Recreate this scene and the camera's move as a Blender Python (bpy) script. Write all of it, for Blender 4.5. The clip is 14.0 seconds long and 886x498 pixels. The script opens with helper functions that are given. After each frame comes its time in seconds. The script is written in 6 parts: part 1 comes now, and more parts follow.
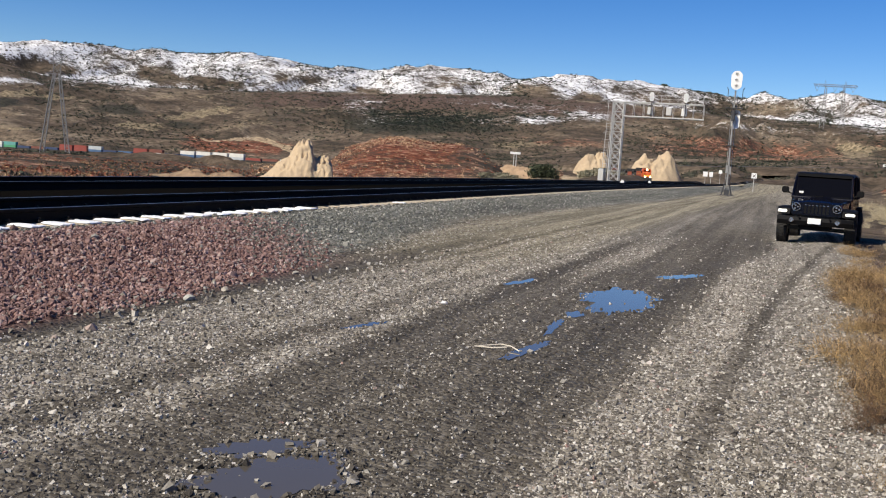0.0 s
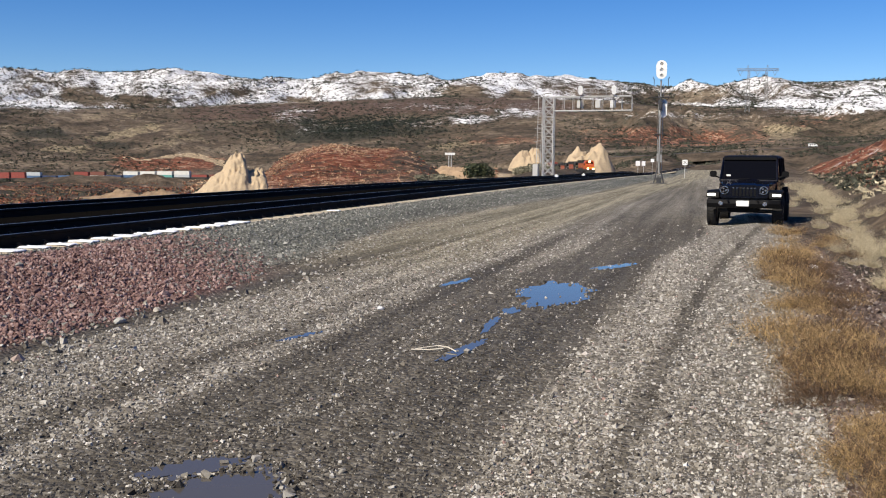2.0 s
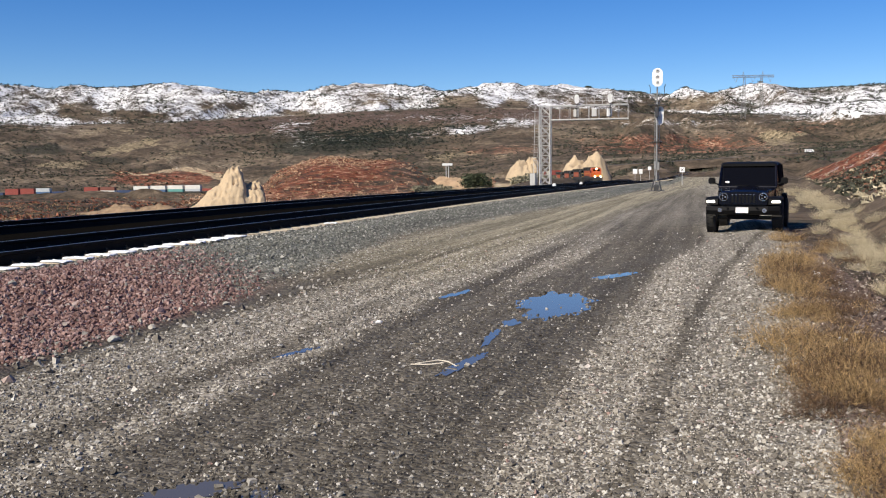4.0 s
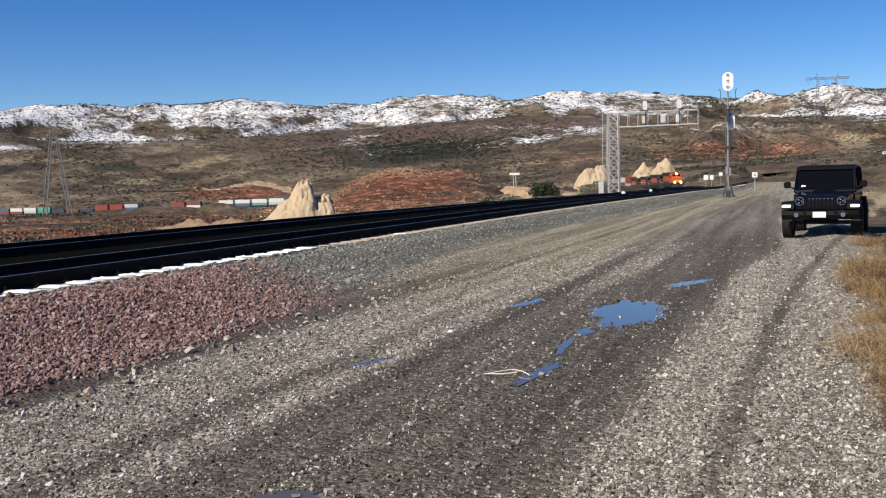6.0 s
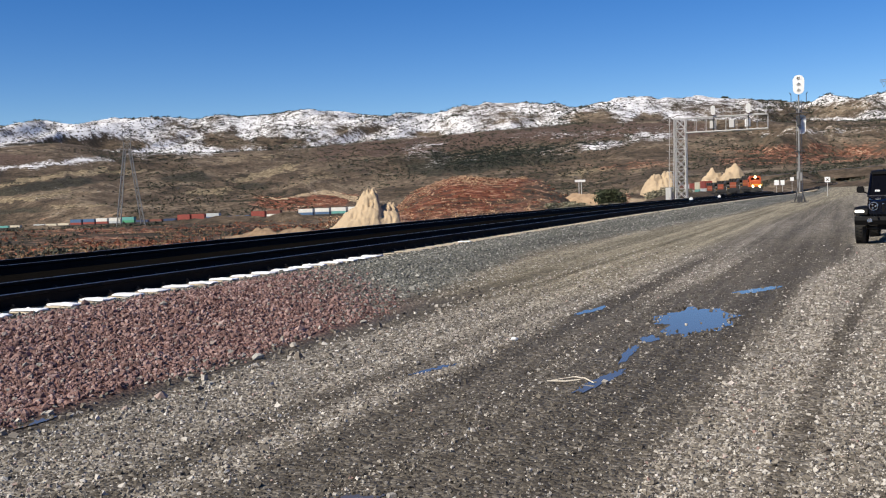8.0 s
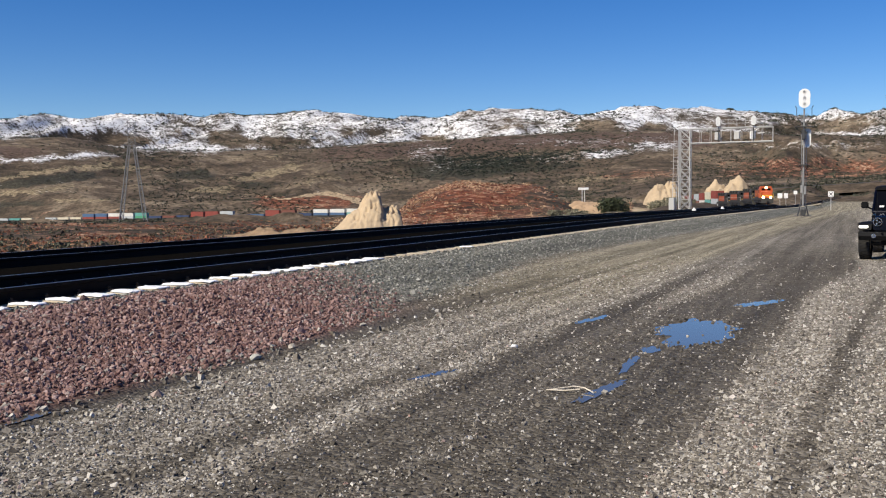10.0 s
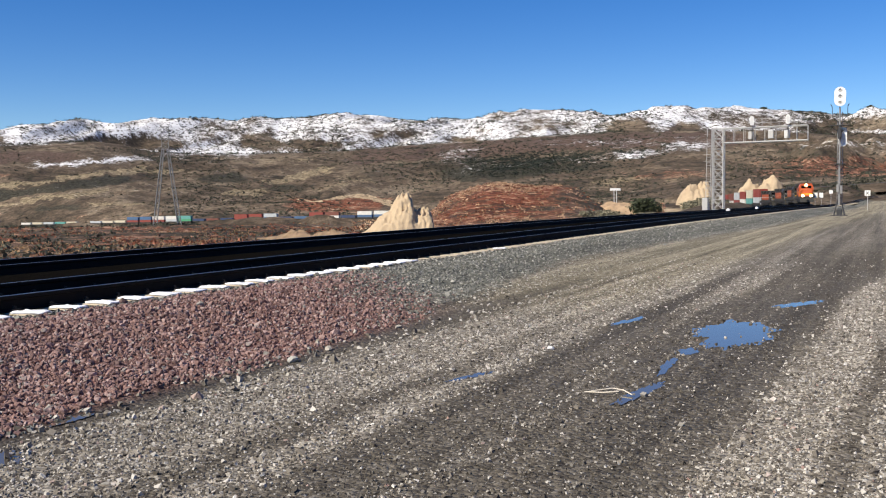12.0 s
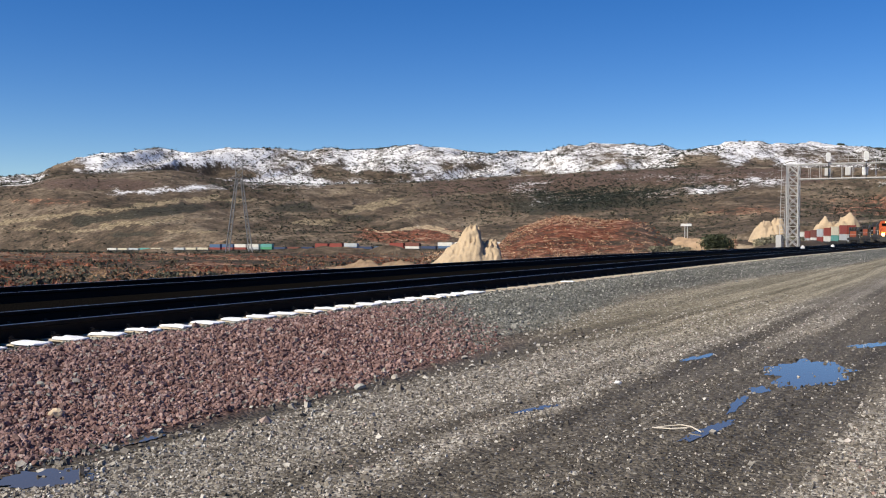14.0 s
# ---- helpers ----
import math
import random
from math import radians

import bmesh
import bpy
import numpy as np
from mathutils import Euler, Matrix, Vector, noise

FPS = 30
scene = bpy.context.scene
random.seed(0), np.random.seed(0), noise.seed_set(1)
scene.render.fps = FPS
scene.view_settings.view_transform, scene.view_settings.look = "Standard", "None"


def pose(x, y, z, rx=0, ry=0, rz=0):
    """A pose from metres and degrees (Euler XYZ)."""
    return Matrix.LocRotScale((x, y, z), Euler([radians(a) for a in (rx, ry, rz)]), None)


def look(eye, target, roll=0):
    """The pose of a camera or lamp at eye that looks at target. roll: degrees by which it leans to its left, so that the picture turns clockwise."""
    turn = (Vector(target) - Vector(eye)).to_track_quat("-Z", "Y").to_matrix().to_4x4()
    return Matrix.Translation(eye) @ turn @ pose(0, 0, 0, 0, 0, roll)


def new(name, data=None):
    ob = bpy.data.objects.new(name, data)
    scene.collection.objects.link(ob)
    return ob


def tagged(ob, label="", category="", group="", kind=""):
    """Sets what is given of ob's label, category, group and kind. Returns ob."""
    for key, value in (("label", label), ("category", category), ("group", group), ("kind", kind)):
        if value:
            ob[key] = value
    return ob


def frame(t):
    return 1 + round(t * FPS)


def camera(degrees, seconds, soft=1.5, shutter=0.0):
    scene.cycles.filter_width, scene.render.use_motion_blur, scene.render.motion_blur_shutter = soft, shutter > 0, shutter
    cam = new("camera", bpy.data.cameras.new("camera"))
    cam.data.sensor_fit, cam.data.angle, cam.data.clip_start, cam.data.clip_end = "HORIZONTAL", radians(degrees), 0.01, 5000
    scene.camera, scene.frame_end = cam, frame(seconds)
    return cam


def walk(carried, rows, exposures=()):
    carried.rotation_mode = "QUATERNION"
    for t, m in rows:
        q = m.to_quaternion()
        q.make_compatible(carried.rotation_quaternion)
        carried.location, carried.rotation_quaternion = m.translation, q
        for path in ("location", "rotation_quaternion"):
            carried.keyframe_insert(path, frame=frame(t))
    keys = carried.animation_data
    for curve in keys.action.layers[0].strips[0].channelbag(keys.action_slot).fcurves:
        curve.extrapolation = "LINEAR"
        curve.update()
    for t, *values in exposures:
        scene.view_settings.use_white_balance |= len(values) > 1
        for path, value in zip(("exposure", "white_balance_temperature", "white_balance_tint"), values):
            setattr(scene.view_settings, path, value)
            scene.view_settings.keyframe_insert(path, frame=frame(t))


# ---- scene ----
cam = camera(48.52, 14.0, soft=1.1)


def shot(x, y, z, yaw, pitch, roll):
    return pose(x, y, z, 90 + pitch, 0, yaw) @ pose(0, 0, 0, 0, 0, roll)


PATH = [
    (0.0, -0.020, -0.156, 1.624, 18.60, -5.41, 3.85),
    (0.5, 0.025, -0.140, 1.645, 12.74, -3.53, 2.03),
    (1.0, 0.056, -0.126, 1.633, 14.92, -4.56, -0.90),
    (1.5, 0.069, -0.090, 1.637, 16.87, -4.60, 1.41),
    (2.0, 0.070, -0.125, 1.628, 15.18, -5.10, 0.43),
    (2.5, 0.038, -0.090, 1.621, 16.48, -6.26, 1.83),
    (3.0, 0.033, -0.070, 1.627, 16.86, -5.24, 0.61),
    (3.5, 0.034, -0.008, 1.632, 14.77, -4.56, -0.40),
    (6.0, -0.014, 0.060, 1.616, 19.06, -3.83, -1.39),
    (6.5, 0.017, 0.034, 1.612, 19.70, -3.91, -2.46),
    (7.0, 0.015, 0.028, 1.611, 20.35, -3.15, -3.41),
    (7.5, 0.023, 0.026, 1.612, 22.14, -3.25, -2.60),
    (10.0, -0.008, 0.091, 1.615, 22.94, -3.02, -0.35),
    (10.5, -0.044, 0.100, 1.614, 19.81, -4.76, 0.82),
    (11.0, -0.062, 0.105, 1.620, 20.08, -4.55, 1.05),
    (11.5, -0.049, 0.079, 1.622, 22.93, -2.84, -0.30),
    (12.0, -0.050, 0.066, 1.620, 24.76, -2.91, -0.70),
    (12.5, -0.054, 0.044, 1.616, 26.80, -2.86, -0.49),
    (13.0, -0.034, 0.035, 1.617, 28.74, -0.59, -1.88),
    (13.5, -0.039, 0.018, 1.617, 29.98, -0.13, -1.00),
    (14.0, -0.037, 0.025, 1.607, 28.68, -1.02, 0.24),
]
walk(cam, [(r[0], shot(*r[1:])) for r in PATH], [(0, 0.42, 6950, 8), (3.5, 0.52, 6950, 8), (7, 0.42, 6950, 8), (10, 0.42, 6950, 8), (12, 0.58, 6950, 8), (14, 0.46, 6950, 8)])

# ---- light ----
SUN_AZ, SUN_EL = -148.0, 42.0   # degrees from +y to the right, and above the horizon
world = bpy.data.worlds.new("sky")
scene.world = world
world.use_nodes = True
wn, wl = world.node_tree.nodes, world.node_tree.links
sky = wn.new("ShaderNodeTexSky")
sky.sky_type = "NISHITA"
sky.sun_disc = False
sky.sun_elevation, sky.sun_rotation = radians(SUN_EL), radians(SUN_AZ)
sky.altitude, sky.air_density, sky.dust_density, sky.ozone_density = 2150, 0.98, 0.1, 4.2
wn["Background"].inputs["Strength"].default_value = 0.087
hue = wn.new("ShaderNodeHueSaturation")
hue.inputs["Saturation"].default_value = 1.33
hue.inputs["Hue"].default_value = 0.513
wl.new(sky.outputs[0], hue.inputs["Color"])
wl.new(hue.outputs[0], wn["Background"].inputs["Color"])
sun = new("sun", bpy.data.lights.new("sun", "SUN"))
sun.data.energy, sun.data.angle, sun.data.color = 4.4, radians(0.53), (1.0, 0.93, 0.83)
sa, se = radians(SUN_AZ), radians(SUN_EL)
sun.matrix_world = look((0, 0, 200), (-200 * math.sin(sa) * math.cos(se), -200 * math.cos(sa) * math.cos(se), 200 - 200 * math.sin(se)))


# ---- materials ----
def nodes_of(name):
    m = bpy.data.materials.new(name)
    m.use_nodes = True
    return m, m.node_tree.nodes, m.node_tree.links, m.node_tree.nodes["Principled BSDF"]


def noise_node(n, l, scale, detail=4.0, rough=0.6, vector=None):
    t = n.new("ShaderNodeTexNoise")
    t.inputs["Scale"].default_value, t.inputs["Detail"].default_value, t.inputs["Roughness"].default_value = scale, detail, rough
    if vector is not None:
        l.new(vector, t.inputs["Vector"])
    return t.outputs["Fac"]


def ramp(n, l, fac, stops):
    r = n.new("ShaderNodeValToRGB")
    while len(r.color_ramp.elements) < len(stops):
        r.color_ramp.elements.new(0.5)
    for e, (p, c) in zip(r.color_ramp.elements, stops):
        e.position, e.color = p, (*c, 1) if len(c) == 3 else c
    l.new(fac, r.inputs["Fac"])
    return r.outputs["Color"]


def grey(p, v):
    return (p, (v, v, v))


def mix(n, l, fac, a, b, kind="MIX"):
    m = n.new("ShaderNodeMix")
    m.data_type, m.blend_type = "RGBA", kind
    for sock, val in ((m.inputs[0], fac), (m.inputs[6], a), (m.inputs[7], b)):
        if hasattr(val, "is_output"):
            l.new(val, sock)
        elif isinstance(val, tuple):
            sock.default_value = (*val, 1) if len(val) == 3 else val
        else:
            sock.default_value = val
    return m.outputs[2]


def maths(n, l, op, a, b=0.0, clamp=False):
    m = n.new("ShaderNodeMath")
    m.operation, m.use_clamp = op, clamp
    for sock, val in ((m.inputs[0], a), (m.inputs[1], b)):
        if hasattr(val, "is_output"):
            l.new(val, sock)
        else:
            sock.default_value = val
    return m.outputs[0]


def bump(n, l, height, strength, distance, bsdf):
    b = n.new("ShaderNodeBump")
    b.inputs["Strength"].default_value, b.inputs["Distance"].default_value = strength, distance
    l.new(height, b.inputs["Height"])
    l.new(b.outputs[0], bsdf.inputs["Normal"])


def plain(name, color, rough=0.6, metal=0.0, vary=0.25, scale=3.0, relief=0.0, fine=40.0, islands=0.0, coat=0.0, spec=0.5):
    """A surface with stains at one scale and grain at another."""
    m, n, l, b = nodes_of(name)
    co = n.new("ShaderNodeTexCoord").outputs["Object"]
    big, small = noise_node(n, l, scale, 4, 0.6, co), noise_node(n, l, fine, 3, 0.6, co)
    f = maths(n, l, "ADD", maths(n, l, "MULTIPLY", big, 0.65), maths(n, l, "MULTIPLY", small, 0.35))
    if islands:
        ran = n.new("ShaderNodeNewGeometry").outputs["Random Per Island"]
        f = maths(n, l, "ADD", maths(n, l, "MULTIPLY", f, 1 - islands), maths(n, l, "MULTIPLY", ran, islands))
    lo, hi = tuple(c * (1 - vary) for c in color), tuple(min(1, c * (1 + vary)) for c in color)
    l.new(ramp(n, l, f, [(0.25, lo), (0.75, hi)]), b.inputs["Base Color"])
    l.new(ramp(n, l, small, [grey(0.2, max(0.02, rough - 0.12)), grey(0.8, min(1, rough + 0.12))]), b.inputs["Roughness"])
    b.inputs["Metallic"].default_value = metal
    b.inputs["Coat Weight"].default_value = coat
    b.inputs["Specular IOR Level"].default_value = spec
    if relief:
        bump(n, l, small, 0.6, relief, b)
    return m


def stone_mat(name, stops, rough=0.75, spec=0.3):
    """Stones, each of its own colour out of a range, with grain."""
    m, n, l, b = nodes_of(name)
    ran = n.new("ShaderNodeNewGeometry").outputs["Random Per Island"]
    co = n.new("ShaderNodeTexCoord").outputs["Object"]
    g = noise_node(n, l, 60, 4, 0.7, co)
    c = ramp(n, l, ran, stops)
    c = mix(n, l, 0.55, c, ramp(n, l, g, [grey(0.25, 0.35), grey(0.75, 1.0)]), "MULTIPLY")
    l.new(c, b.inputs["Base Color"])
    b.inputs["Roughness"].default_value = rough
    b.inputs["Specular IOR Level"].default_value = spec
    bump(n, l, g, 0.5, 0.01, b)
    return m


def land_mat():
    """Desert hills: red soil, olive and tan scrub land, pale sand and snow, laid out by the zone and cover attributes."""
    m, n, l, b = nodes_of("desert_soil")
    geo = n.new("ShaderNodeNewGeometry").outputs["Position"]

    def layers(name):
        at = n.new("ShaderNodeAttribute")
        at.attribute_name = name
        sep = n.new("ShaderNodeSeparateColor")
        l.new(at.outputs["Color"], sep.inputs[0])
        return sep.outputs[0], sep.outputs[1], sep.outputs[2]

    red, snow, sand = layers("zone")
    brush, grass, shale = layers("cover")
    big, mid, fin = noise_node(n, l, 0.009, 8, 0.68, geo), noise_node(n, l, 0.045, 8, 0.72, geo), noise_node(n, l, 0.30, 6, 0.75, geo)
    vor = n.new("ShaderNodeTexVoronoi")
    vor.inputs["Scale"].default_value = 0.13
    l.new(geo, vor.inputs["Vector"])
    dots = maths(n, l, "MULTIPLY", maths(n, l, "SUBTRACT", maths(n, l, "ADD", 0.08, maths(n, l, "MULTIPLY", mid, 0.46)), vor.outputs["Distance"]), 12.0, True)

    def frayed(weight, gain=1.3, cut=0.42, hard=5.0):
        """A cover's weight with its edge broken up by patches of two sizes."""
        w = maths(n, l, "ADD", weight, maths(n, l, "MULTIPLY", maths(n, l, "SUBTRACT", mid, 0.5), gain))
        w = maths(n, l, "ADD", w, maths(n, l, "MULTIPLY", maths(n, l, "SUBTRACT", fin, 0.5), 0.6))
        return maths(n, l, "MULTIPLY", maths(n, l, "SUBTRACT", w, cut), hard, True)

    base = ramp(n, l, maths(n, l, "ADD", maths(n, l, "MULTIPLY", big, 0.5), maths(n, l, "MULTIPLY", mid, 0.5)),
                [(0.40, (0.050, 0.042, 0.030)), (0.46, (0.090, 0.069, 0.050)), (0.52, (0.145, 0.110, 0.078)), (0.60, (0.25, 0.20, 0.142))])
    redc = ramp(n, l, maths(n, l, "ADD", maths(n, l, "MULTIPLY", mid, 0.5), maths(n, l, "MULTIPLY", fin, 0.5)),
                [(0.36, (0.065, 0.034, 0.024)), (0.44, (0.15, 0.050, 0.029)), (0.52, (0.22, 0.080, 0.046)), (0.60, (0.44, 0.30, 0.20))])
    c = mix(n, l, frayed(shale, 0.5), base, ramp(n, l, fin, [(0.35, (0.085, 0.058, 0.045)), (0.65, (0.15, 0.105, 0.082))]))
    c = mix(n, l, frayed(red, 2.0, 0.40, 4.0), c, redc)
    c = mix(n, l, maths(n, l, "MULTIPLY", frayed(grass), 0.9), c, ramp(n, l, fin, [(0.35, (0.19, 0.15, 0.092)), (0.65, (0.34, 0.275, 0.18))]))
    c = mix(n, l, maths(n, l, "MULTIPLY", frayed(brush), 0.9), c, ramp(n, l, fin, [(0.35, (0.022, 0.024, 0.018)), (0.65, (0.065, 0.061, 0.046))]))
    c = mix(n, l, frayed(sand, 0.35, 0.45), c, ramp(n, l, fin, [(0.35, (0.34, 0.25, 0.155)), (0.65, (0.54, 0.42, 0.275))]))
    c = mix(n, l, 0.7, c, ramp(n, l, fin, [grey(0.42, 0.55), grey(0.58, 1.3)]), "MULTIPLY")
    c = mix(n, l, maths(n, l, "MULTIPLY", dots, 0.6), c, (0.042, 0.040, 0.028))
    nf = maths(n, l, "ADD", snow, maths(n, l, "MULTIPLY", maths(n, l, "SUBTRACT", big, 0.5), 0.6))
    nf = maths(n, l, "ADD", nf, maths(n, l, "MULTIPLY", maths(n, l, "SUBTRACT", mid, 0.5), 1.5))
    nf = maths(n, l, "ADD", nf, maths(n, l, "MULTIPLY", maths(n, l, "SUBTRACT", fin, 0.5), 1.9))
    nf = maths(n, l, "SUBTRACT", nf, maths(n, l, "MULTIPLY", dots, 0.75))
    nf = maths(n, l, "MULTIPLY", maths(n, l, "SUBTRACT", nf, 0.38), 3.0, True)
    c = mix(n, l, nf, c, ramp(n, l, mid, [(0.35, (0.60, 0.60, 0.615)), (0.55, (0.83, 0.83, 0.835))]))
    l.new(c, b.inputs["Base Color"])
    b.inputs["Roughness"].default_value = 0.95
    b.inputs["Specular IOR Level"].default_value = 0.12
    bump(n, l, maths(n, l, "ADD", mid, maths(n, l, "MULTIPLY", fin, 0.25)), 0.8, 5.0, b)
    return m


def road_mat():
    """Gravel ground: pale dry stones, wet dark fines and red ballast, laid out by the road attribute."""
    m, n, l, b = nodes_of("gravel_ground")
    geo = n.new("ShaderNodeNewGeometry").outputs["Position"]
    at = n.new("ShaderNodeAttribute")
    at.attribute_name = "road"
    sep = n.new("ShaderNodeSeparateColor")
    l.new(at.outputs["Color"], sep.inputs[0])
    pale, red, wet = sep.outputs[0], sep.outputs[1], sep.outputs[2]
    v = n.new("ShaderNodeTexVoronoi")
    v.inputs["Scale"].default_value = 26.0
    l.new(geo, v.inputs["Vector"])
    vc = n.new("ShaderNodeSeparateColor")
    l.new(v.outputs["Color"], vc.inputs[0])
    mid, fin = noise_node(n, l, 1.3, 5, 0.65, geo), noise_node(n, l, 55.0, 4, 0.7, geo)
    big = noise_node(n, l, 0.25, 4, 0.6, geo)
    cell = maths(n, l, "ADD", maths(n, l, "MULTIPLY", vc.outputs[0], 0.7), maths(n, l, "MULTIPLY", fin, 0.3))
    dark = ramp(n, l, cell, [(0.15, (0.085, 0.073, 0.058)), (0.6, (0.155, 0.136, 0.108)), (0.9, (0.27, 0.245, 0.205))])
    light = ramp(n, l, cell, [(0.15, (0.13, 0.115, 0.094)), (0.5, (0.28, 0.252, 0.208)), (0.9, (0.52, 0.485, 0.42))])
    rust = ramp(n, l, cell, [(0.15, (0.07, 0.038, 0.035)), (0.55, (0.17, 0.085, 0.075)), (0.9, (0.26, 0.15, 0.13))])
    pf = maths(n, l, "MULTIPLY", maths(n, l, "SUBTRACT", maths(n, l, "ADD", pale, maths(n, l, "MULTIPLY", maths(n, l, "SUBTRACT", mid, 0.5), 0.7)), 0.25), 2.0, True)
    c = mix(n, l, pf, dark, light)
    a2 = n.new("ShaderNodeAttribute")
    a2.attribute_name = "sandy"
    s2 = n.new("ShaderNodeSeparateColor")
    l.new(a2.outputs["Color"], s2.inputs[0])
    c = mix(n, l, maths(n, l, "MULTIPLY", s2.outputs[0], 0.75), c, mix(n, l, 1.0, c, (1.03, 1.0, 0.82), "MULTIPLY"))
    c = mix(n, l, s2.outputs[1], c, ramp(n, l, cell, [(0.15, (0.075, 0.078, 0.066)), (0.55, (0.17, 0.172, 0.148)), (0.9, (0.34, 0.335, 0.29))]))
    c = mix(n, l, maths(n, l, "MULTIPLY", red, 1.0, True), c, rust)
    c = mix(n, l, maths(n, l, "MULTIPLY", wet, 0.38, True), c, (0.052, 0.045, 0.036))
    c = mix(n, l, 0.5, c, ramp(n, l, big, [grey(0.3, 0.75), grey(0.7, 1.0)]), "MULTIPLY")
    mp = n.new("ShaderNodeMapping")
    mp.inputs["Scale"].default_value = (2.2, 0.045, 1.0)
    l.new(geo, mp.inputs["Vector"])
    streak = noise_node(n, l, 1.0, 6, 0.7, mp.outputs[0])
    c = mix(n, l, 0.8, c, ramp(n, l, streak, [grey(0.40, 0.55), grey(0.60, 1.25)]), "MULTIPLY")
    c = mix(n, l, 0.5, c, ramp(n, l, noise_node(n, l, 5.0, 6, 0.8, geo), [grey(0.40, 0.6), grey(0.60, 1.25)]), "MULTIPLY")
    # Alpha: shade between the rails painted into the bed as matt near-black
    bed_shade = at.outputs["Alpha"]
    c = mix(n, l, bed_shade, c, (0.006, 0.0055, 0.005))
    l.new(c, b.inputs["Base Color"])
    l.new(ramp(n, l, wet, [grey(0.2, 0.92), grey(0.9, 0.7)]), b.inputs["Roughness"])
    l.new(maths(n, l, "MULTIPLY", maths(n, l, "SUBTRACT", 1.0, bed_shade), 0.14), b.inputs["Specular IOR Level"])
    bump(n, l, maths(n, l, "SUBTRACT", maths(n, l, "MULTIPLY", fin, 0.4), v.outputs["Distance"]), 0.8, 0.03, b)
    return m


LAND, ROAD = land_mat(), road_mat()
PALE_STONES = stone_mat("pale_gravel", [(0.0, (0.10, 0.088, 0.075)), (0.35, (0.21, 0.185, 0.15)), (0.65, (0.38, 0.345, 0.29)), (0.88, (0.62, 0.585, 0.52)), (0.96, (0.76, 0.73, 0.67)), (1.0, (0.36, 0.23, 0.19))])
DARK_STONES = stone_mat("damp_gravel", [(0.0, (0.06, 0.052, 0.043)), (0.55, (0.14, 0.124, 0.10)), (0.85, (0.26, 0.24, 0.205)), (1.0, (0.58, 0.55, 0.50))], 0.75, 0.2)
RED_STONES = stone_mat("red_ballast_stone", [(0.0, (0.13, 0.082, 0.076)), (0.35, (0.24, 0.142, 0.122)), (0.75, (0.35, 0.22, 0.195)), (0.92, (0.48, 0.35, 0.32)), (1.0, (0.28, 0.28, 0.25))])
BERM_STONES = stone_mat("brown_berm_stone", [(0.0, (0.06, 0.042, 0.036)), (0.4, (0.13, 0.092, 0.076)), (0.8, (0.22, 0.165, 0.14)), (1.0, (0.46, 0.41, 0.36))])
GREY_STONES = stone_mat("grey_ballast_stone", [(0.0, (0.09, 0.092, 0.08)), (0.5, (0.20, 0.20, 0.175)), (0.85, (0.34, 0.335, 0.295)), (1.0, (0.55, 0.54, 0.48))])
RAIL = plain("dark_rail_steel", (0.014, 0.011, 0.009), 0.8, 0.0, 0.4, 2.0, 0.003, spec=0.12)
RAILHEAD = plain("worn_rail_head", (0.30, 0.30, 0.31), 0.35, 1.0, 0.3, 1.0)
CONCRETE = plain("tan_concrete", (0.42, 0.36, 0.27), 0.85, 0, 0.3, 2.0, 0.004)
CLIP = plain("rusty_clip", (0.035, 0.026, 0.02), 0.7, 0.3, 0.4)
SNOW = plain("old_snow", (0.84, 0.86, 0.89), 0.6, 0, 0.06, 6.0, 0.01, 60)
GALV = plain("galvanised_steel", (0.50, 0.495, 0.475), 0.6, 0.1, 0.15, 1.0)
DARKSTEEL = plain("dark_painted_steel", (0.05, 0.05, 0.052), 0.55, 0.2, 0.3)
WHITE = plain("white_paint", (0.78, 0.78, 0.76), 0.5, 0, 0.1, 1.5)
JEEP = plain("black_blue_car_paint", (0.0025, 0.0032, 0.008), 0.2, 0.0, 0.2, 2.0, spec=0.35)
TRIM = plain("black_plastic", (0.003, 0.003, 0.0035), 0.6, 0, 0.2, spec=0.18)
RUBBER = plain("tyre_rubber", (0.016, 0.015, 0.014), 0.85, 0, 0.3, 5, 0.004)
CHROME = plain("bright_metal", (0.7, 0.7, 0.72), 0.2, 1.0, 0.1)
ALLOY = plain("dark_alloy", (0.06, 0.06, 0.062), 0.35, 0.7, 0.2)
ORANGE = plain("orange_loco_paint", (0.50, 0.095, 0.026), 0.45, 0, 0.2, 0.6)
LOCODARK = plain("dark_green_black_loco_paint", (0.035, 0.032, 0.026), 0.6, 0, 0.3, 0.6)
YELLOW = plain("yellow_loco_stripe", (0.70, 0.42, 0.05), 0.5)
SAGE = plain("grey_sage_leaf", (0.19, 0.175, 0.115), 0.85, 0, 0.4, 0.8, islands=0.6)
LEAF = plain("dark_olive_leaf", (0.045, 0.055, 0.022), 0.7, 0, 0.4, 0.8, islands=0.6)
SCRUB = plain("grey_olive_scrub", (0.050, 0.052, 0.034), 0.9, 0, 0.5, 0.02, islands=0.7)
STRAW = plain("dry_straw", (0.33, 0.22, 0.10), 0.85, 0, 0.7, 2.0, islands=0.75)
STRAWPALE = plain("pale_dry_grass", (0.47, 0.40, 0.27), 0.85, 0, 0.3, 2.0, islands=0.6)
BROWNWEED = plain("brown_dead_twigs", (0.12, 0.070, 0.036), 0.9, 0, 0.6, 2.0, islands=0.7)
BLEACHED = plain("bleached_twig", (0.62, 0.56, 0.46), 0.8, 0, 0.2, 8.0)
MASTGREY = plain("grey_mast_steel", (0.27, 0.27, 0.265), 0.6, 0.2, 0.3)
